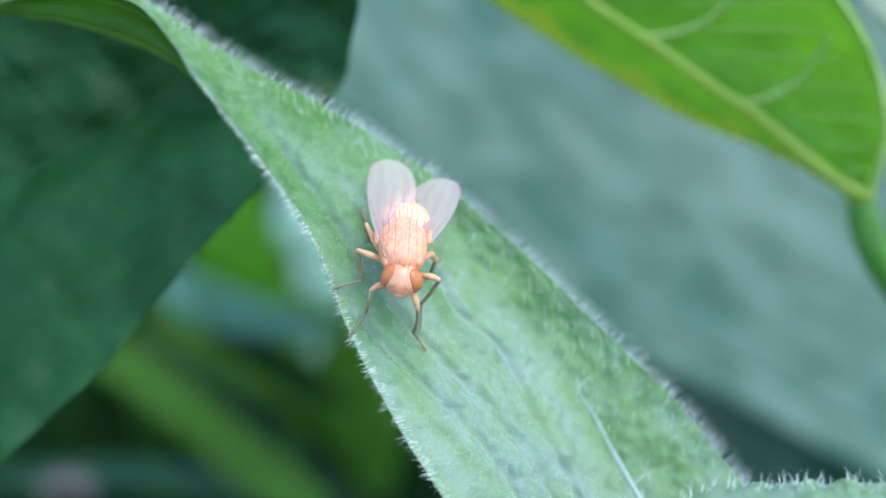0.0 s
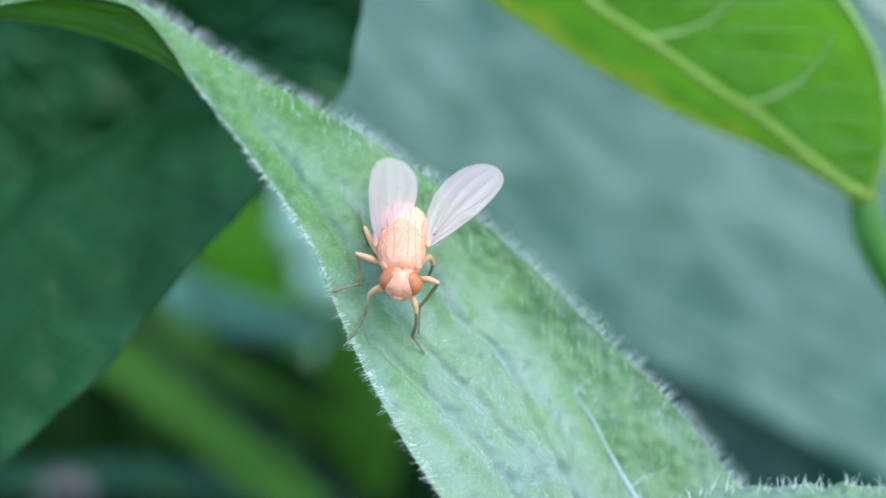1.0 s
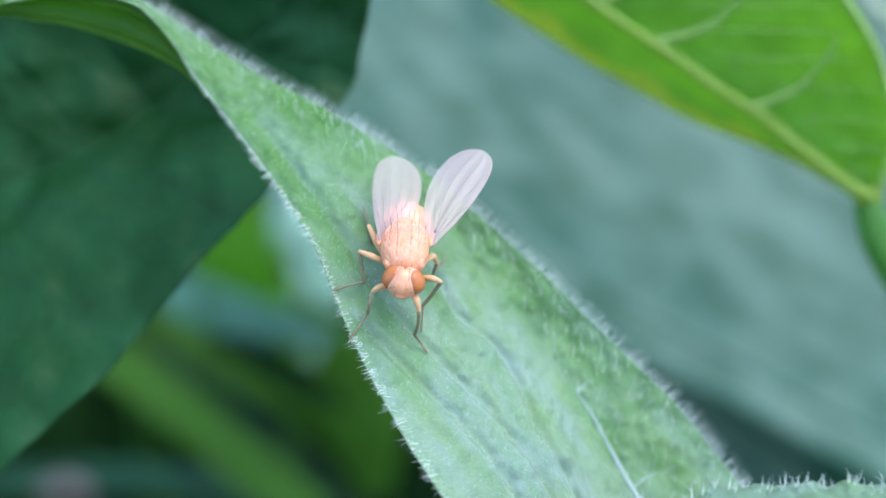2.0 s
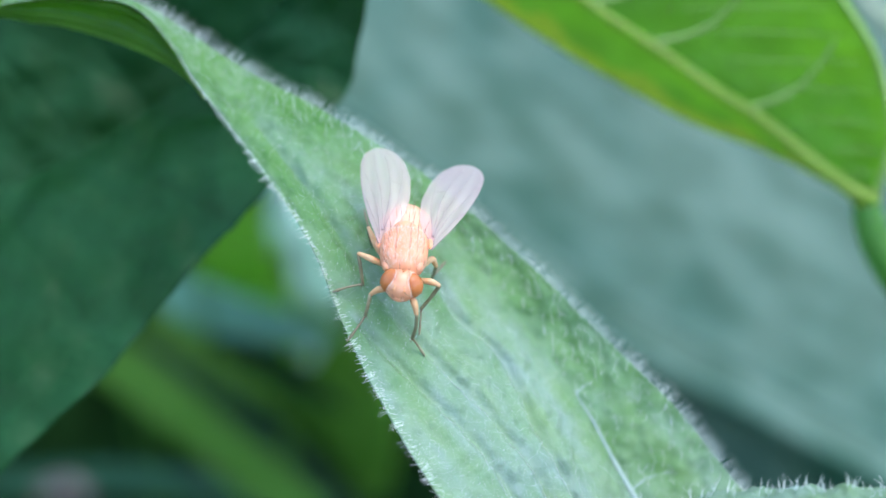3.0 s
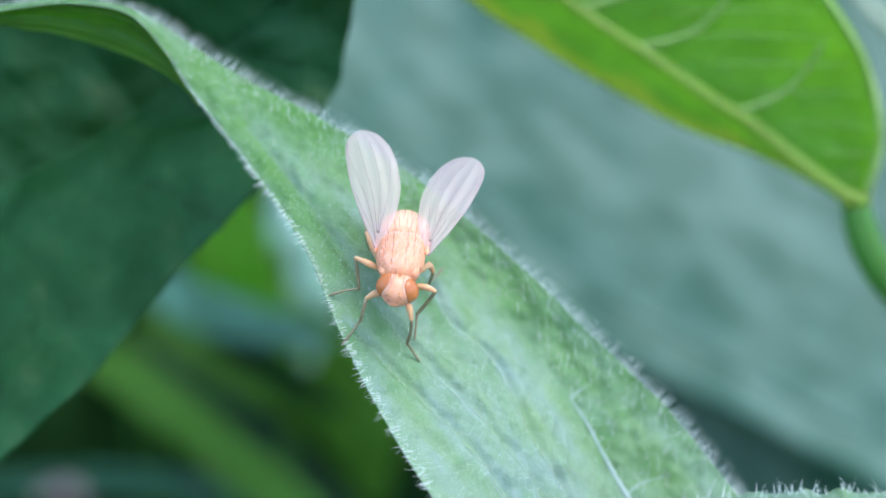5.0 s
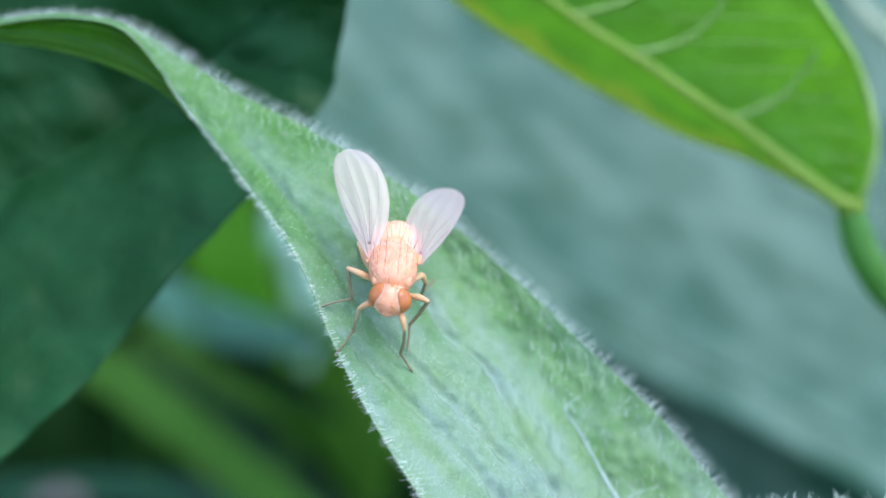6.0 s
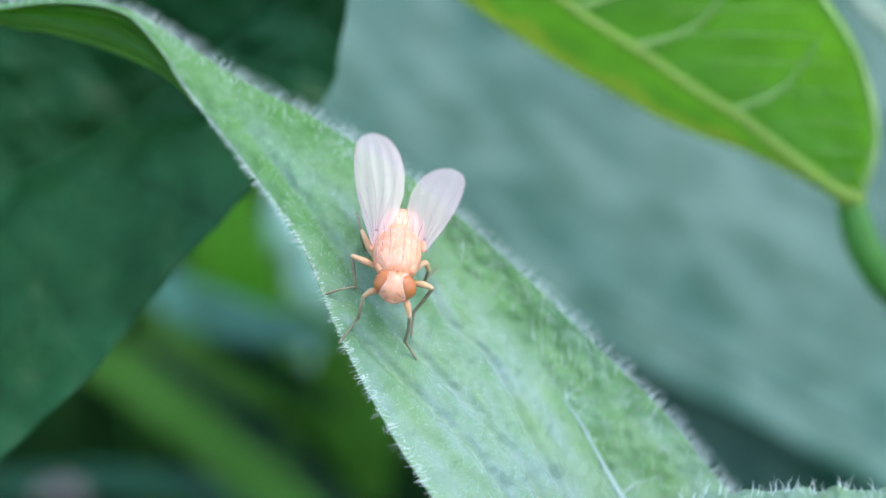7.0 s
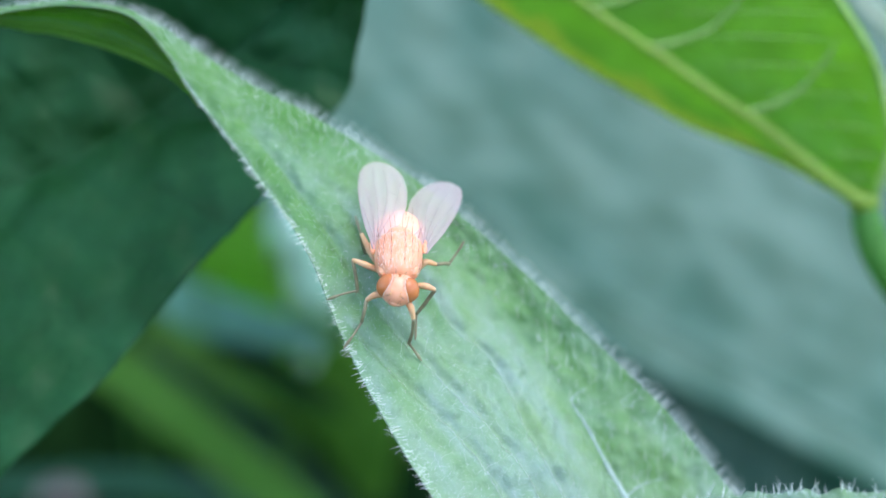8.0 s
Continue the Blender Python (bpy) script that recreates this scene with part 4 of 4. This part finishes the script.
def build_fly():
    fly = thing("fly", "small orange fly with clear wings, standing on the hairy leaf", "fly", m=leaf_frame(-1.77, -0.02, 0.10, 42.16, -0.00, 180.00))

    def thorax_shape(p):
        q = p.copy()
        q = np.sign(p) * np.abs(p) ** np.array((0.8, 0.74, 0.86))
        q[..., 0] *= 1 - 0.16 * p[..., 1]
        q[..., 2] *= np.where(p[..., 2] > 0, 1.0, 0.85)
        return q

    def back(x, y):
        py = math.copysign((abs(y) / 1.30) ** (1 / 0.74), y)
        px = (abs(x) / (1.07 * (1 - 0.16 * py))) ** 1.25
        return 0.95 * max(0.02, 1 - px * px - py * py) ** 0.43

    grow("thorax", mesh_from("thorax", *ball((0, 0, 0), (1.07, 1.30, 0.95), 28, 36, thorax_shape), [FLY_SKIN]), fly)
    for sgn in (-1, 1):
        grow("shoulder", mesh_from("shoulder", *ball((sgn * 0.68, 0.82, 0.2), (0.22, 0.32, 0.22), 12, 16), [FLY_SKIN]), fly)
        grow("wing_base", mesh_from("wing_base", *joined([ball((sgn * 1.14, -0.42, 0.24), (0.14, 0.3, 0.14), 12, 16), ball((sgn * 1.18, -0.8, 0.14), (0.12, 0.24, 0.1), 12, 16)]), [FLY_SKIN]), fly)
    grow("scutellum", mesh_from("scutellum", *ball((0, -1.18, 0.42), (0.52, 0.36, 0.28)), [FLY_SKIN]), fly)

    def belly_shape(p):
        q = p.copy()
        ridge = 1 + 0.012 * np.cos(p[..., 1] * 13)
        q[..., 0] *= ridge * (1 - 0.10 * np.clip(-p[..., 1], 0, 1))
        q[..., 2] *= ridge
        return q

    grow("abdomen", mesh_from("abdomen", *ball((0, -1.92, -0.36), (1.24, 1.34, 0.74), 40, 32, belly_shape), [FLY_BELLY]), fly, "pale cream-orange abdomen")
    # faint darker lengthwise lines on the back
    for x in (-0.3, 0.3):
        y = np.linspace(-0.95, 0.95, 12)
        z = np.array([back(x, q) for q in y])
        grow("back_stripe", tube_mesh("back_stripe", np.stack([0 * y + x, y, z - 0.018], 1), (0.018, 0.03, 0.018), FLY_STRIPE, 30, 6), fly)

    # the head: its own axes are across, out through the forehead, and up the forehead
    hc = np.array((0.02, 1.56, -0.28))
    axes = np.array(((1, 0, 0), (0, 0.67, 0.742), (0, -0.742, 0.67)))
    half = np.array((0.84, 0.66, 0.76))

    def head_points(p):
        p = np.asarray(p) * half
        p[..., 0] *= 1 - 0.30 * np.clip(-p[..., 2] / 0.76 - 0.2, 0, 1)
        return hc + p @ axes

    v, f = ball((0, 0, 0), (1, 1, 1), 28, 40)
    head = grow("head", mesh_from("head", head_points(v), f, [FLY_FACE]), fly, "peach-coloured face and forehead")

    def on_head(phi, psi, out=1.0):
        """A point of the head at phi degrees to the side and psi up from the forehead's middle."""
        a, b = np.radians(phi), np.radians(psi)
        return head_points(np.stack([np.cos(b) * np.sin(a), np.cos(b) * np.cos(a), np.sin(b)], -1) * np.asarray(out)[..., None])

    for sgn in (-1, 1):
        # the eye: a swollen cap on the head's side, its inner border slanting outwards to the mouth
        r, a = np.meshgrid(np.linspace(0, 1, 14), np.linspace(0, 2 * np.pi, 40, endpoint=False), indexing="ij")
        up = 9 + 46 * r * np.sin(a)
        side = 76 - 0.30 * (up - 9) + 50 * r * np.cos(a)
        verts = on_head(sgn * side, up, 0.985 + 0.15 * np.sqrt(np.clip(1 - r ** 2.4, 0, 1))).reshape(-1, 3)
        faces = [(i * 40 + k, i * 40 + (k + 1) % 40, (i + 1) * 40 + (k + 1) % 40, (i + 1) * 40 + k)[::sgn] for i in range(13) for k in range(40)]
        grow("eye", mesh_from("eye", verts, faces, [FLY_EYE]), head, "shiny orange-brown compound eye")
        rim = on_head(sgn * (76 - 0.30 * 46 * np.sin(a[-1]) + 51 * np.cos(a[-1])), 9 + 47 * np.sin(a[-1]), np.full(40, 0.992))
        grow("eye_rim", tube_mesh("eye_rim", np.vstack([rim[5:36]]), (0.010, 0.014, 0.010), FLY_DOWN, 60, 6), head, "pale line round the eye")
        foot = on_head(np.array(sgn * 15.0), np.array(-6.0), np.array(1.02))
        tip = on_head(np.array(sgn * 17.0), np.array(-18.0), np.array(1.03))
        grow("antenna", mesh_from("antenna", *joined([ball(foot, (0.05, 0.05, 0.05), 10, 12), ball(tip, (0.055, 0.05, 0.09), 10, 12)]), [FLY_ANTENNA]), head, "short orange antenna")
        hair = [tip + np.array((sgn * 0.04, 0.06, 0.02)), tip + np.array((sgn * 0.2, 0.2, 0.04)), tip + np.array((sgn * 0.42, 0.26, 0.06))]
        grow("arista", tube_mesh("arista", hair, (0.012, 0.005), FLY_BRISTLE, 12, 5), head)
        edge = on_head(sgn * np.linspace(17, 19, 10), np.linspace(46, 2, 10), np.full(10, 1.0))
        grow("forehead_stripe", tube_mesh("forehead_stripe", edge, (0.01, 0.018, 0.01), FLY_STRIPE, 20, 6), head)
    grow("mouthparts", mesh_from("mouthparts", *ball(on_head(np.array(0.0), np.array(-64.0), np.array(0.82)), (0.3, 0.2, 0.16), 12, 16), [FLY_FACE]), head)
    crown = [on_head(np.array(o), np.array(q), np.array(1.0)) for o, q in ((0.0, 52.0), (-7.0, 60.0), (7.0, 60.0))]
    grow("ocelli", mesh_from("ocelli", *joined([ball(o, (0.045, 0.045, 0.045), 8, 10) for o in crown]), [FLY_EYE]), head)
    roots, ways = [], []
    for q, o in ((50, 18), (38, 20), (26, 21), (13, 21), (60, 26), (-45, 16), (-38, 22)):
        for sgn in (-1, 1):
            roots.append(on_head(np.array(sgn * float(o)), np.array(float(q)), np.array(1.0)))
            ways.append((sgn * 0.25, 0.5 if q < 0 else -0.35, -0.3 if q < 0 else 0.9))
    grow("head_bristles", bristle_mesh("head_bristles", roots, ways, [0.34] * len(roots), 0.011), head, "thin brown bristles", "stuff")
    rng = np.random.RandomState(4)
    roots, ways, size = [], [], []
    for x in (-0.86, -0.6, -0.3, 0.3, 0.6, 0.86):
        for y in np.linspace(-1.0, 0.85, 6):
            roots.append((x + rng.normal(0, 0.02), y, back(x, y) - 0.01))
            ways.append((x * 0.3, -1.0, 0.42 + 0.3 * rng.rand()))
            size.append(rng.uniform(0.2, 0.36) * (2.0 if y < -0.5 and abs(x) > 0.3 else 1.0))
    for x in (-0.35, 0.35, -0.15, 0.15):
        roots.append((x, -1.45, 0.5))
        ways.append((x * 0.5, -1, 0.5))
        size.append(0.85)
    for y in (-2.1, -2.5, -2.85):
        for x in (-0.55, -0.3, 0, 0.3, 0.55):
            z = -0.36 + 0.72 * math.sqrt(max(0.05, 1 - (x / 0.95) ** 2 - ((y + 1.92) / 1.32) ** 2))
            roots.append((x, y, z))
            ways.append((x * 0.4, -1, 0.3))
            size.append(0.4)
    px, py = rng.uniform(-0.9, 0.9, 700), rng.uniform(-1.15, 1.1, 700)
    down = [(a, b, back(a, b)) for a, b in zip(px, py)]
    grow("back_down", hairs_mesh("back_down", down, np.stack([px * 0.5, 0 * px - 0.8, 0 * px + 0.6], 1), rng.uniform(0.05, 0.14, 700), np.full(700, 0.008), FLY_DOWN, 0.2, 6), fly, "short pale down", "stuff")
    grow("back_bristles", bristle_mesh("back_bristles", roots, ways, size, 0.014), fly, "rows of thin brown bristles", "stuff")
    # legs: thigh, shin and foot, each a part of its leg
    legs = [[(0.74, 0.14, -0.67), (1.45, 0.18, -0.17), (2.04, -0.18, -0.24), (1.92, 0.25, -0.77), (1.84, 0.56, -1.45), (2.49, 0.74, -1.48), (3.24, 0.8, -1.8)],
            [(0.46, 1.43, -0.75), (0.99, 1.57, -0.61), (1.4, 1.61, -0.92), (1.5, 1.98, -1.25), (1.62, 2.05, -1.86), (1.96, 2.52, -2.15), (2.42, 2.92, -2.65)],
            [(-0.34, 1.62, -0.79), (-0.57, 2.2, -0.78), (-0.67, 2.49, -1.17), (-0.63, 2.49, -1.99), (-0.46, 2.43, -2.87), (-0.71, 2.49, -3.33), (-1.03, 2.7, -3.8)],
            [(-0.72, 0.79, -0.85), (-1.22, 0.95, -0.73), (-1.62, 1, -0.9), (-1.22, 1.08, -1.66), (-0.8, 1.2, -2.3), (-0.78, 1.6, -2.7), (-0.74, 2.0, -3.2)],
            [(0.87, -0.36, -0.89), (1.32, -0.92, -0.38), (1.7, -1.67, -0.1), (1.69, -1.89, -0.85), (1.56, -1.88, -1.53), (1.79, -2.67, -1.23), (2.07, -3.57, -0.81)],
            [(-0.81, -0.29, -1.08), (-1.21, -0.72, -1.1), (-1.41, -0.76, -1.61), (-1.3, -0.93, -2.26), (-1.2, -1.03, -2.71), (-1.45, -1.53, -2.79), (-1.82, -2.15, -2.77)]]
    made = []
    for pts in legs:
        leg = grow("leg", tube_mesh("leg", pts[0:3], (0.12, 0.155, 0.09), FLY_LEG, 20, 10), fly)
        grow("shin", tube_mesh("shin", pts[2:5], (0.09, 0.085, 0.08), FLY_SHIN, 16, 8), leg, "olive-brown shin")
        grow("foot", tube_mesh("foot", pts[4:7], (0.07, 0.05, 0.055, 0.05, 0.075, 0.03), FLY_SHIN, 24, 8), leg, "thin olive-brown foot")
        bend = np.array(pts[4])
        grow("spur", hairs_mesh("spur", [bend] * 3, [(0.3, 0.4, -0.6), (-0.4, 0.5, -0.3), (0.2, 0.8, 0.1)], [0.3, 0.22, 0.26], [0.016] * 3, FLY_BRISTLE, 0.1, 3), leg)
        made.append(leg)
    for ob in (head, *head.children):
        ob.data.transform(Matrix.Translation(Vector(hc) * MM) @ HEAD_TURN @ Matrix.Translation(-Vector(hc) * MM))
    right_wing = build_wing(fly, (1.02, -0.27, 0.38), -1)
    left_wing = build_wing(fly, (-1.12, -0.12, 0.24), 1)
    return fly, right_wing, left_wing, made[5]


# ---- building it all ----
build_ground()
build_undergrowth()
build_broad_leaf()
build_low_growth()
dark_leaf = build_dark_leaf()
fresh_shoot = build_fresh_plant()
lower_leaf = build_lower_leaf()
hairy_leaf = build_hairy_leaf()
fly, right_wing, left_wing, hind_leg = build_fly()


def motions():
    """The leaf trembles with the fly on it, and the fly flicks its wings."""
    pivot = (-3.38, -2.5, -0.5)
    sway_rows = [
        (0, 0.000, 0.000, 0.000, 0.000, 0.000, 0.000),
        (0.5, 0.057, 0.035, -0.039, -0.490, 0.089, -0.160),
        (1, -0.041, -0.112, 0.014, -0.555, 0.582, 0.045),
        (1.5, 0.103, 0.033, 0.005, -0.673, 0.236, -0.132),
        (3, 0.104, -0.046, 0.043, -0.255, 0.222, -0.120),
        (3.5, 0.088, -0.037, -0.038, -0.330, 0.555, -0.011),
        (4, 0.035, -0.099, -0.081, -0.479, 0.606, -0.044),
        (4.5, 0.039, -0.101, -0.059, -0.468, 0.564, -0.052),
        (6, -0.264, -0.342, 0.054, -1.570, 1.085, 0.495),
        (6.5, -0.242, -0.228, -0.092, -1.927, 1.806, 0.039),
        (7, -0.114, -0.080, -0.005, -2.077, 1.941, -0.110),
        (7.5, 0.043, 0.111, -0.090, -1.675, 1.107, -0.232),
        (8, -0.039, -0.100, -0.114, -1.389, 1.020, -0.085)]
    leaf_rows, fly_rows = [], []
    c = pose(*[-v * MM for v in pivot])
    for t, x, y, z, rx, ry, rz in sway_rows:
        m = leaf_frame(x + pivot[0], y + pivot[1], z + pivot[2], rx, ry, rz) @ c
        leaf_rows.append((t, m))
        turn = float(np.interp(t, (0, 1.5, 3, 4.5, 6.5, 7, 8), (0, 0, -2, -4, -4, -3, 0)))
        head = (0.02 * MM, 1.6 * MM, -0.3 * MM)
        about = pose(*head, 0, 0, turn) @ pose(*[-v for v in head])
        fly_rows.append((t, m @ pose(*[v * MM for v in fly_place[:3]], *fly_place[3:]) @ about))
    walk(hairy_leaf, leaf_rows)
    # the dark leaf and the fresh shoot nod in the same gusts, each about its middle
    shoot_rows = [
        (0, 0.000, 0.000, 0.000, 0.000, 0.000, 0.000),
        (0.5, 0.365, 0.005, 0.002, 0.014, 0.000, -0.001),
        (1, 0.162, -0.003, 0.014, 0.036, -0.027, 0.138),
        (1.5, 0.544, 0.000, 0.023, 0.076, -0.040, 0.301),
        (3, 0.446, -0.013, 0.065, 0.162, -0.134, 0.504),
        (3.5, 0.483, 0.013, 0.074, 0.227, -0.134, 0.346),
        (4, 0.264, -0.020, 0.074, 0.170, -0.161, 0.297),
        (4.5, -0.011, -0.029, 0.073, 0.170, -0.162, 0.520),
        (6, -0.322, -0.035, 0.168, 0.589, -0.305, 1.132),
        (6.5, -0.482, -0.015, 0.133, 0.386, -0.272, 0.881),
        (7, -0.342, 0.003, 0.118, 0.262, -0.271, 1.175),
        (7.5, 0.593, 0.006, 0.113, 0.324, -0.215, 0.291),
        (8, 0.447, -0.016, 0.109, 0.367, -0.188, 0.303)]
    dark_rows = [
        (0, 0.000, 0.000, 0.000, 0.000, 0.000, 0.000),
        (0.5, 0.295, -0.029, 0.001, 0.014, 0.000, -0.278),
        (1, 0.213, -0.015, -0.005, 0.036, -0.027, -0.191),
        (1.5, 0.560, -0.038, -0.006, 0.076, -0.039, -0.638),
        (3, 0.441, -0.070, -0.025, 0.164, -0.132, -0.460),
        (3.5, 0.450, -0.017, -0.021, 0.229, -0.132, -0.278),
        (4, 0.224, -0.015, -0.033, 0.172, -0.159, -0.183),
        (4.5, -0.003, -0.028, -0.033, 0.172, -0.159, -0.441),
        (6, -0.410, 0.049, -0.046, 0.596, -0.290, -0.242),
        (6.5, -0.479, 0.055, -0.051, 0.390, -0.266, -0.069),
        (7, -0.297, 0.021, -0.058, 0.267, -0.267, 0.190),
        (7.5, 0.581, -0.038, -0.036, 0.327, -0.210, -0.447),
        (8, 0.455, -0.037, -0.027, 0.369, -0.183, -0.453)]
    for plant, middle, nods in ((fresh_shoot, (18, 8, -17), shoot_rows), (dark_leaf, (-16, 4, -13), dark_rows)):
        back = pose(*[-v * MM for v in middle])
        walk(plant, [(t, leaf_frame(x + middle[0], y + middle[1], z + middle[2], rx, ry, rz) @ back) for t, x, y, z, rx, ry, rz in nods])
    # the lower leaf is only shifted with it
    walk(lower_leaf, [(t, leaf_frame(x, y, z)) for t, x, y, z, *_ in sway_rows])
    walk(fly, fly_rows)
    hip = (-0.81, -0.29, -1.08)
    leg_rows = [(0, 0, 0, 0), (7.6, 0, 0, 0), (7.9, -40.1, 27.6, -34.2), (8, -40.1, 27.6, -34.2)]
    walk(hind_leg, [(t, pose(*[v * MM for v in hip], rx, ry, rz) @ pose(*[-v * MM for v in hip])) for t, rx, ry, rz in leg_rows])
    right_rows = [
        (0.0, -3.9, 0.2, 178.9), (0.1, -2.5, 0.6, 177.4), (0.2, -4.8, 0.0, 179.9), (0.3, -2.7, 0.5, 177.7), (0.4, -2.5, 1.2, 174.4),
        (0.5, -1.2, 1.0, 175.2), (0.6, -3.1, 0.1, 179.5), (0.7, 0.5, 1.2, 174.6), (0.8, -0.5, 1.2, 174.3), (0.9, 0.7, 1.2, 174.6),
        (1.0, -0.5, 0.9, 176.0), (1.1, 0.7, 0.9, 175.7), (1.2, 0.3, 1.0, 175.4), (1.3, -0.8, 0.9, 175.7), (1.4, -1.4, 0.0, 180.0),
        (1.5, -0.9, 0.8, 176.3), (1.6, 0.0, 0.7, 177.0), (1.7, -0.4, 1.1, 174.9), (2.8, 3.8, -0.8, 183.9), (2.9, 14.7, -0.4, 181.8),
        (3.0, 6.8, -1.2, 185.6), (3.1, 4.5, -1.4, 186.4), (3.2, 17.6, -0.8, 183.7), (3.3, 13.9, -1.2, 185.7), (3.4, 9.1, -2.3, 190.5),
        (3.5, 34.6, -1.0, 184.4), (3.6, 31.7, -2.1, 189.6), (3.7, 15.6, -2.9, 193.5), (3.8, 32.4, -1.1, 185.1), (3.9, 32.0, -2.4, 191.2),
        (4.0, 14.2, -2.7, 192.6), (4.1, 36.8, -1.3, 186.2), (4.2, 27.7, -3.0, 193.9), (4.3, 13.7, -3.3, 195.3), (4.4, 36.8, -1.6, 187.2),
        (4.5, 30.9, -3.1, 194.3), (4.6, 19.7, -2.3, 190.6), (4.7, 33.3, -2.8, 193.1), (5.8, 15.0, -2.5, 191.3), (5.9, 34.7, -1.7, 187.9),
        (6.0, 21.2, -3.4, 195.8), (6.1, 29.7, -1.5, 186.9), (6.2, 37.2, -1.1, 185.0), (6.3, 14.7, -2.5, 191.4), (6.4, 22.8, -1.6, 187.4),
        (6.5, 30.0, -3.1, 194.4), (6.6, 11.7, -2.8, 193.1), (6.7, 38.5, -1.2, 185.7), (6.8, 34.3, -1.7, 187.6), (6.9, 10.8, -3.2, 194.8),
        (7.0, 24.0, -1.1, 185.1), (7.1, 42.1, -0.9, 183.9), (7.2, 18.4, -1.6, 187.3), (7.3, 13.4, -1.1, 184.9), (7.4, 23.8, -0.0, 180.0),
        (7.5, 9.5, -0.7, 183.1), (7.6, 6.9, -0.7, 183.1), (7.7, 7.9, -0.7, 183.2), (7.8, 3.8, -0.5, 182.4), (7.9, 3.1, -0.3, 181.4),
        (8.0, 2.5, -0.3, 181.5)]
    left_rows = [
        (0.0, -12.6, 2.1, 170.2), (0.1, -8.9, 2.5, 168.2), (0.2, -12.1, 2.0, 170.6), (0.3, -10.5, 2.5, 168.5), (0.4, 20.4, 6.1, 150.6),
        (0.5, 12.7, 6.4, 149.1), (0.6, -5.6, 5.5, 153.8), (0.7, 17.0, 6.6, 147.8), (0.8, -2.3, 5.9, 151.8), (0.9, 10.4, 7.4, 143.2),
        (1.0, 6.7, 7.3, 144.0), (1.1, -0.4, 6.3, 149.3), (1.2, 10.8, 7.4, 143.6), (1.3, -2.5, 6.2, 150.2), (1.4, 10.9, 5.9, 151.8),
        (1.5, 6.1, 6.8, 146.8), (1.6, 2.5, 6.4, 149.1), (1.7, 15.6, 6.0, 151.2), (2.8, 4.5, 4.3, 159.8), (2.9, 16.5, 4.4, 159.1),
        (3.0, 1.7, 4.3, 159.8), (3.1, 1.8, 4.1, 160.6), (3.2, 15.8, 4.1, 160.7), (3.3, 16.1, 4.1, 160.8), (3.4, 1.7, 4.0, 161.1),
        (3.5, 5.0, 3.8, 162.1), (3.6, -2.2, 3.3, 164.5), (3.7, -3.0, 3.2, 165.0), (3.8, 5.9, 3.7, 162.7), (3.9, -1.8, 3.4, 164.0),
        (4.0, -3.5, 3.2, 165.0), (4.1, 11.4, 3.6, 163.1), (4.2, -2.9, 3.0, 166.0), (4.3, -3.6, 3.0, 166.1), (4.4, 16.7, 4.0, 161.2),
        (4.5, -1.2, 3.0, 166.1), (4.6, 2.6, 3.5, 163.7), (4.7, 14.5, 4.5, 159.0), (5.8, 9.7, 3.8, 162.1), (5.9, 11.5, 3.9, 161.8),
        (6.0, -3.4, 3.1, 165.3), (6.1, 8.0, 4.2, 160.5), (6.2, 13.2, 4.4, 159.0), (6.3, -1.4, 3.8, 162.1), (6.4, 13.7, 4.8, 157.1),
        (6.5, -2.0, 3.3, 164.9), (6.6, -4.4, 3.2, 165.3), (6.7, 0.3, 3.3, 164.5), (6.8, 5.1, 3.3, 164.8), (6.9, -5.5, 2.3, 169.4),
        (7.0, 2.0, 2.9, 166.7), (7.1, -0.8, 3.1, 165.7), (7.2, -2.0, 3.2, 165.0), (7.3, 1.1, 3.2, 165.3), (7.4, -4.1, 3.3, 164.9),
        (7.5, -1.8, 3.0, 166.0), (7.6, -4.7, 3.4, 164.4), (7.7, -4.2, 3.2, 165.1), (7.8, -3.0, 3.0, 165.9), (7.9, -5.9, 3.1, 165.8),
        (8.0, -6.7, 3.0, 165.9)]
    for wing, hinge, rows in ((right_wing, (1.02, -0.27, 0.38), right_rows), (left_wing, (-1.12, -0.12, 0.24), left_rows)):
        walk(wing, [(t, pose(*[v * MM for v in hinge], rx, ry, rz)) for t, rx, ry, rz in rows])


fly_place = (-1.77, -0.02, 0.10, 42.16, -0.00, 180.00)
motions()
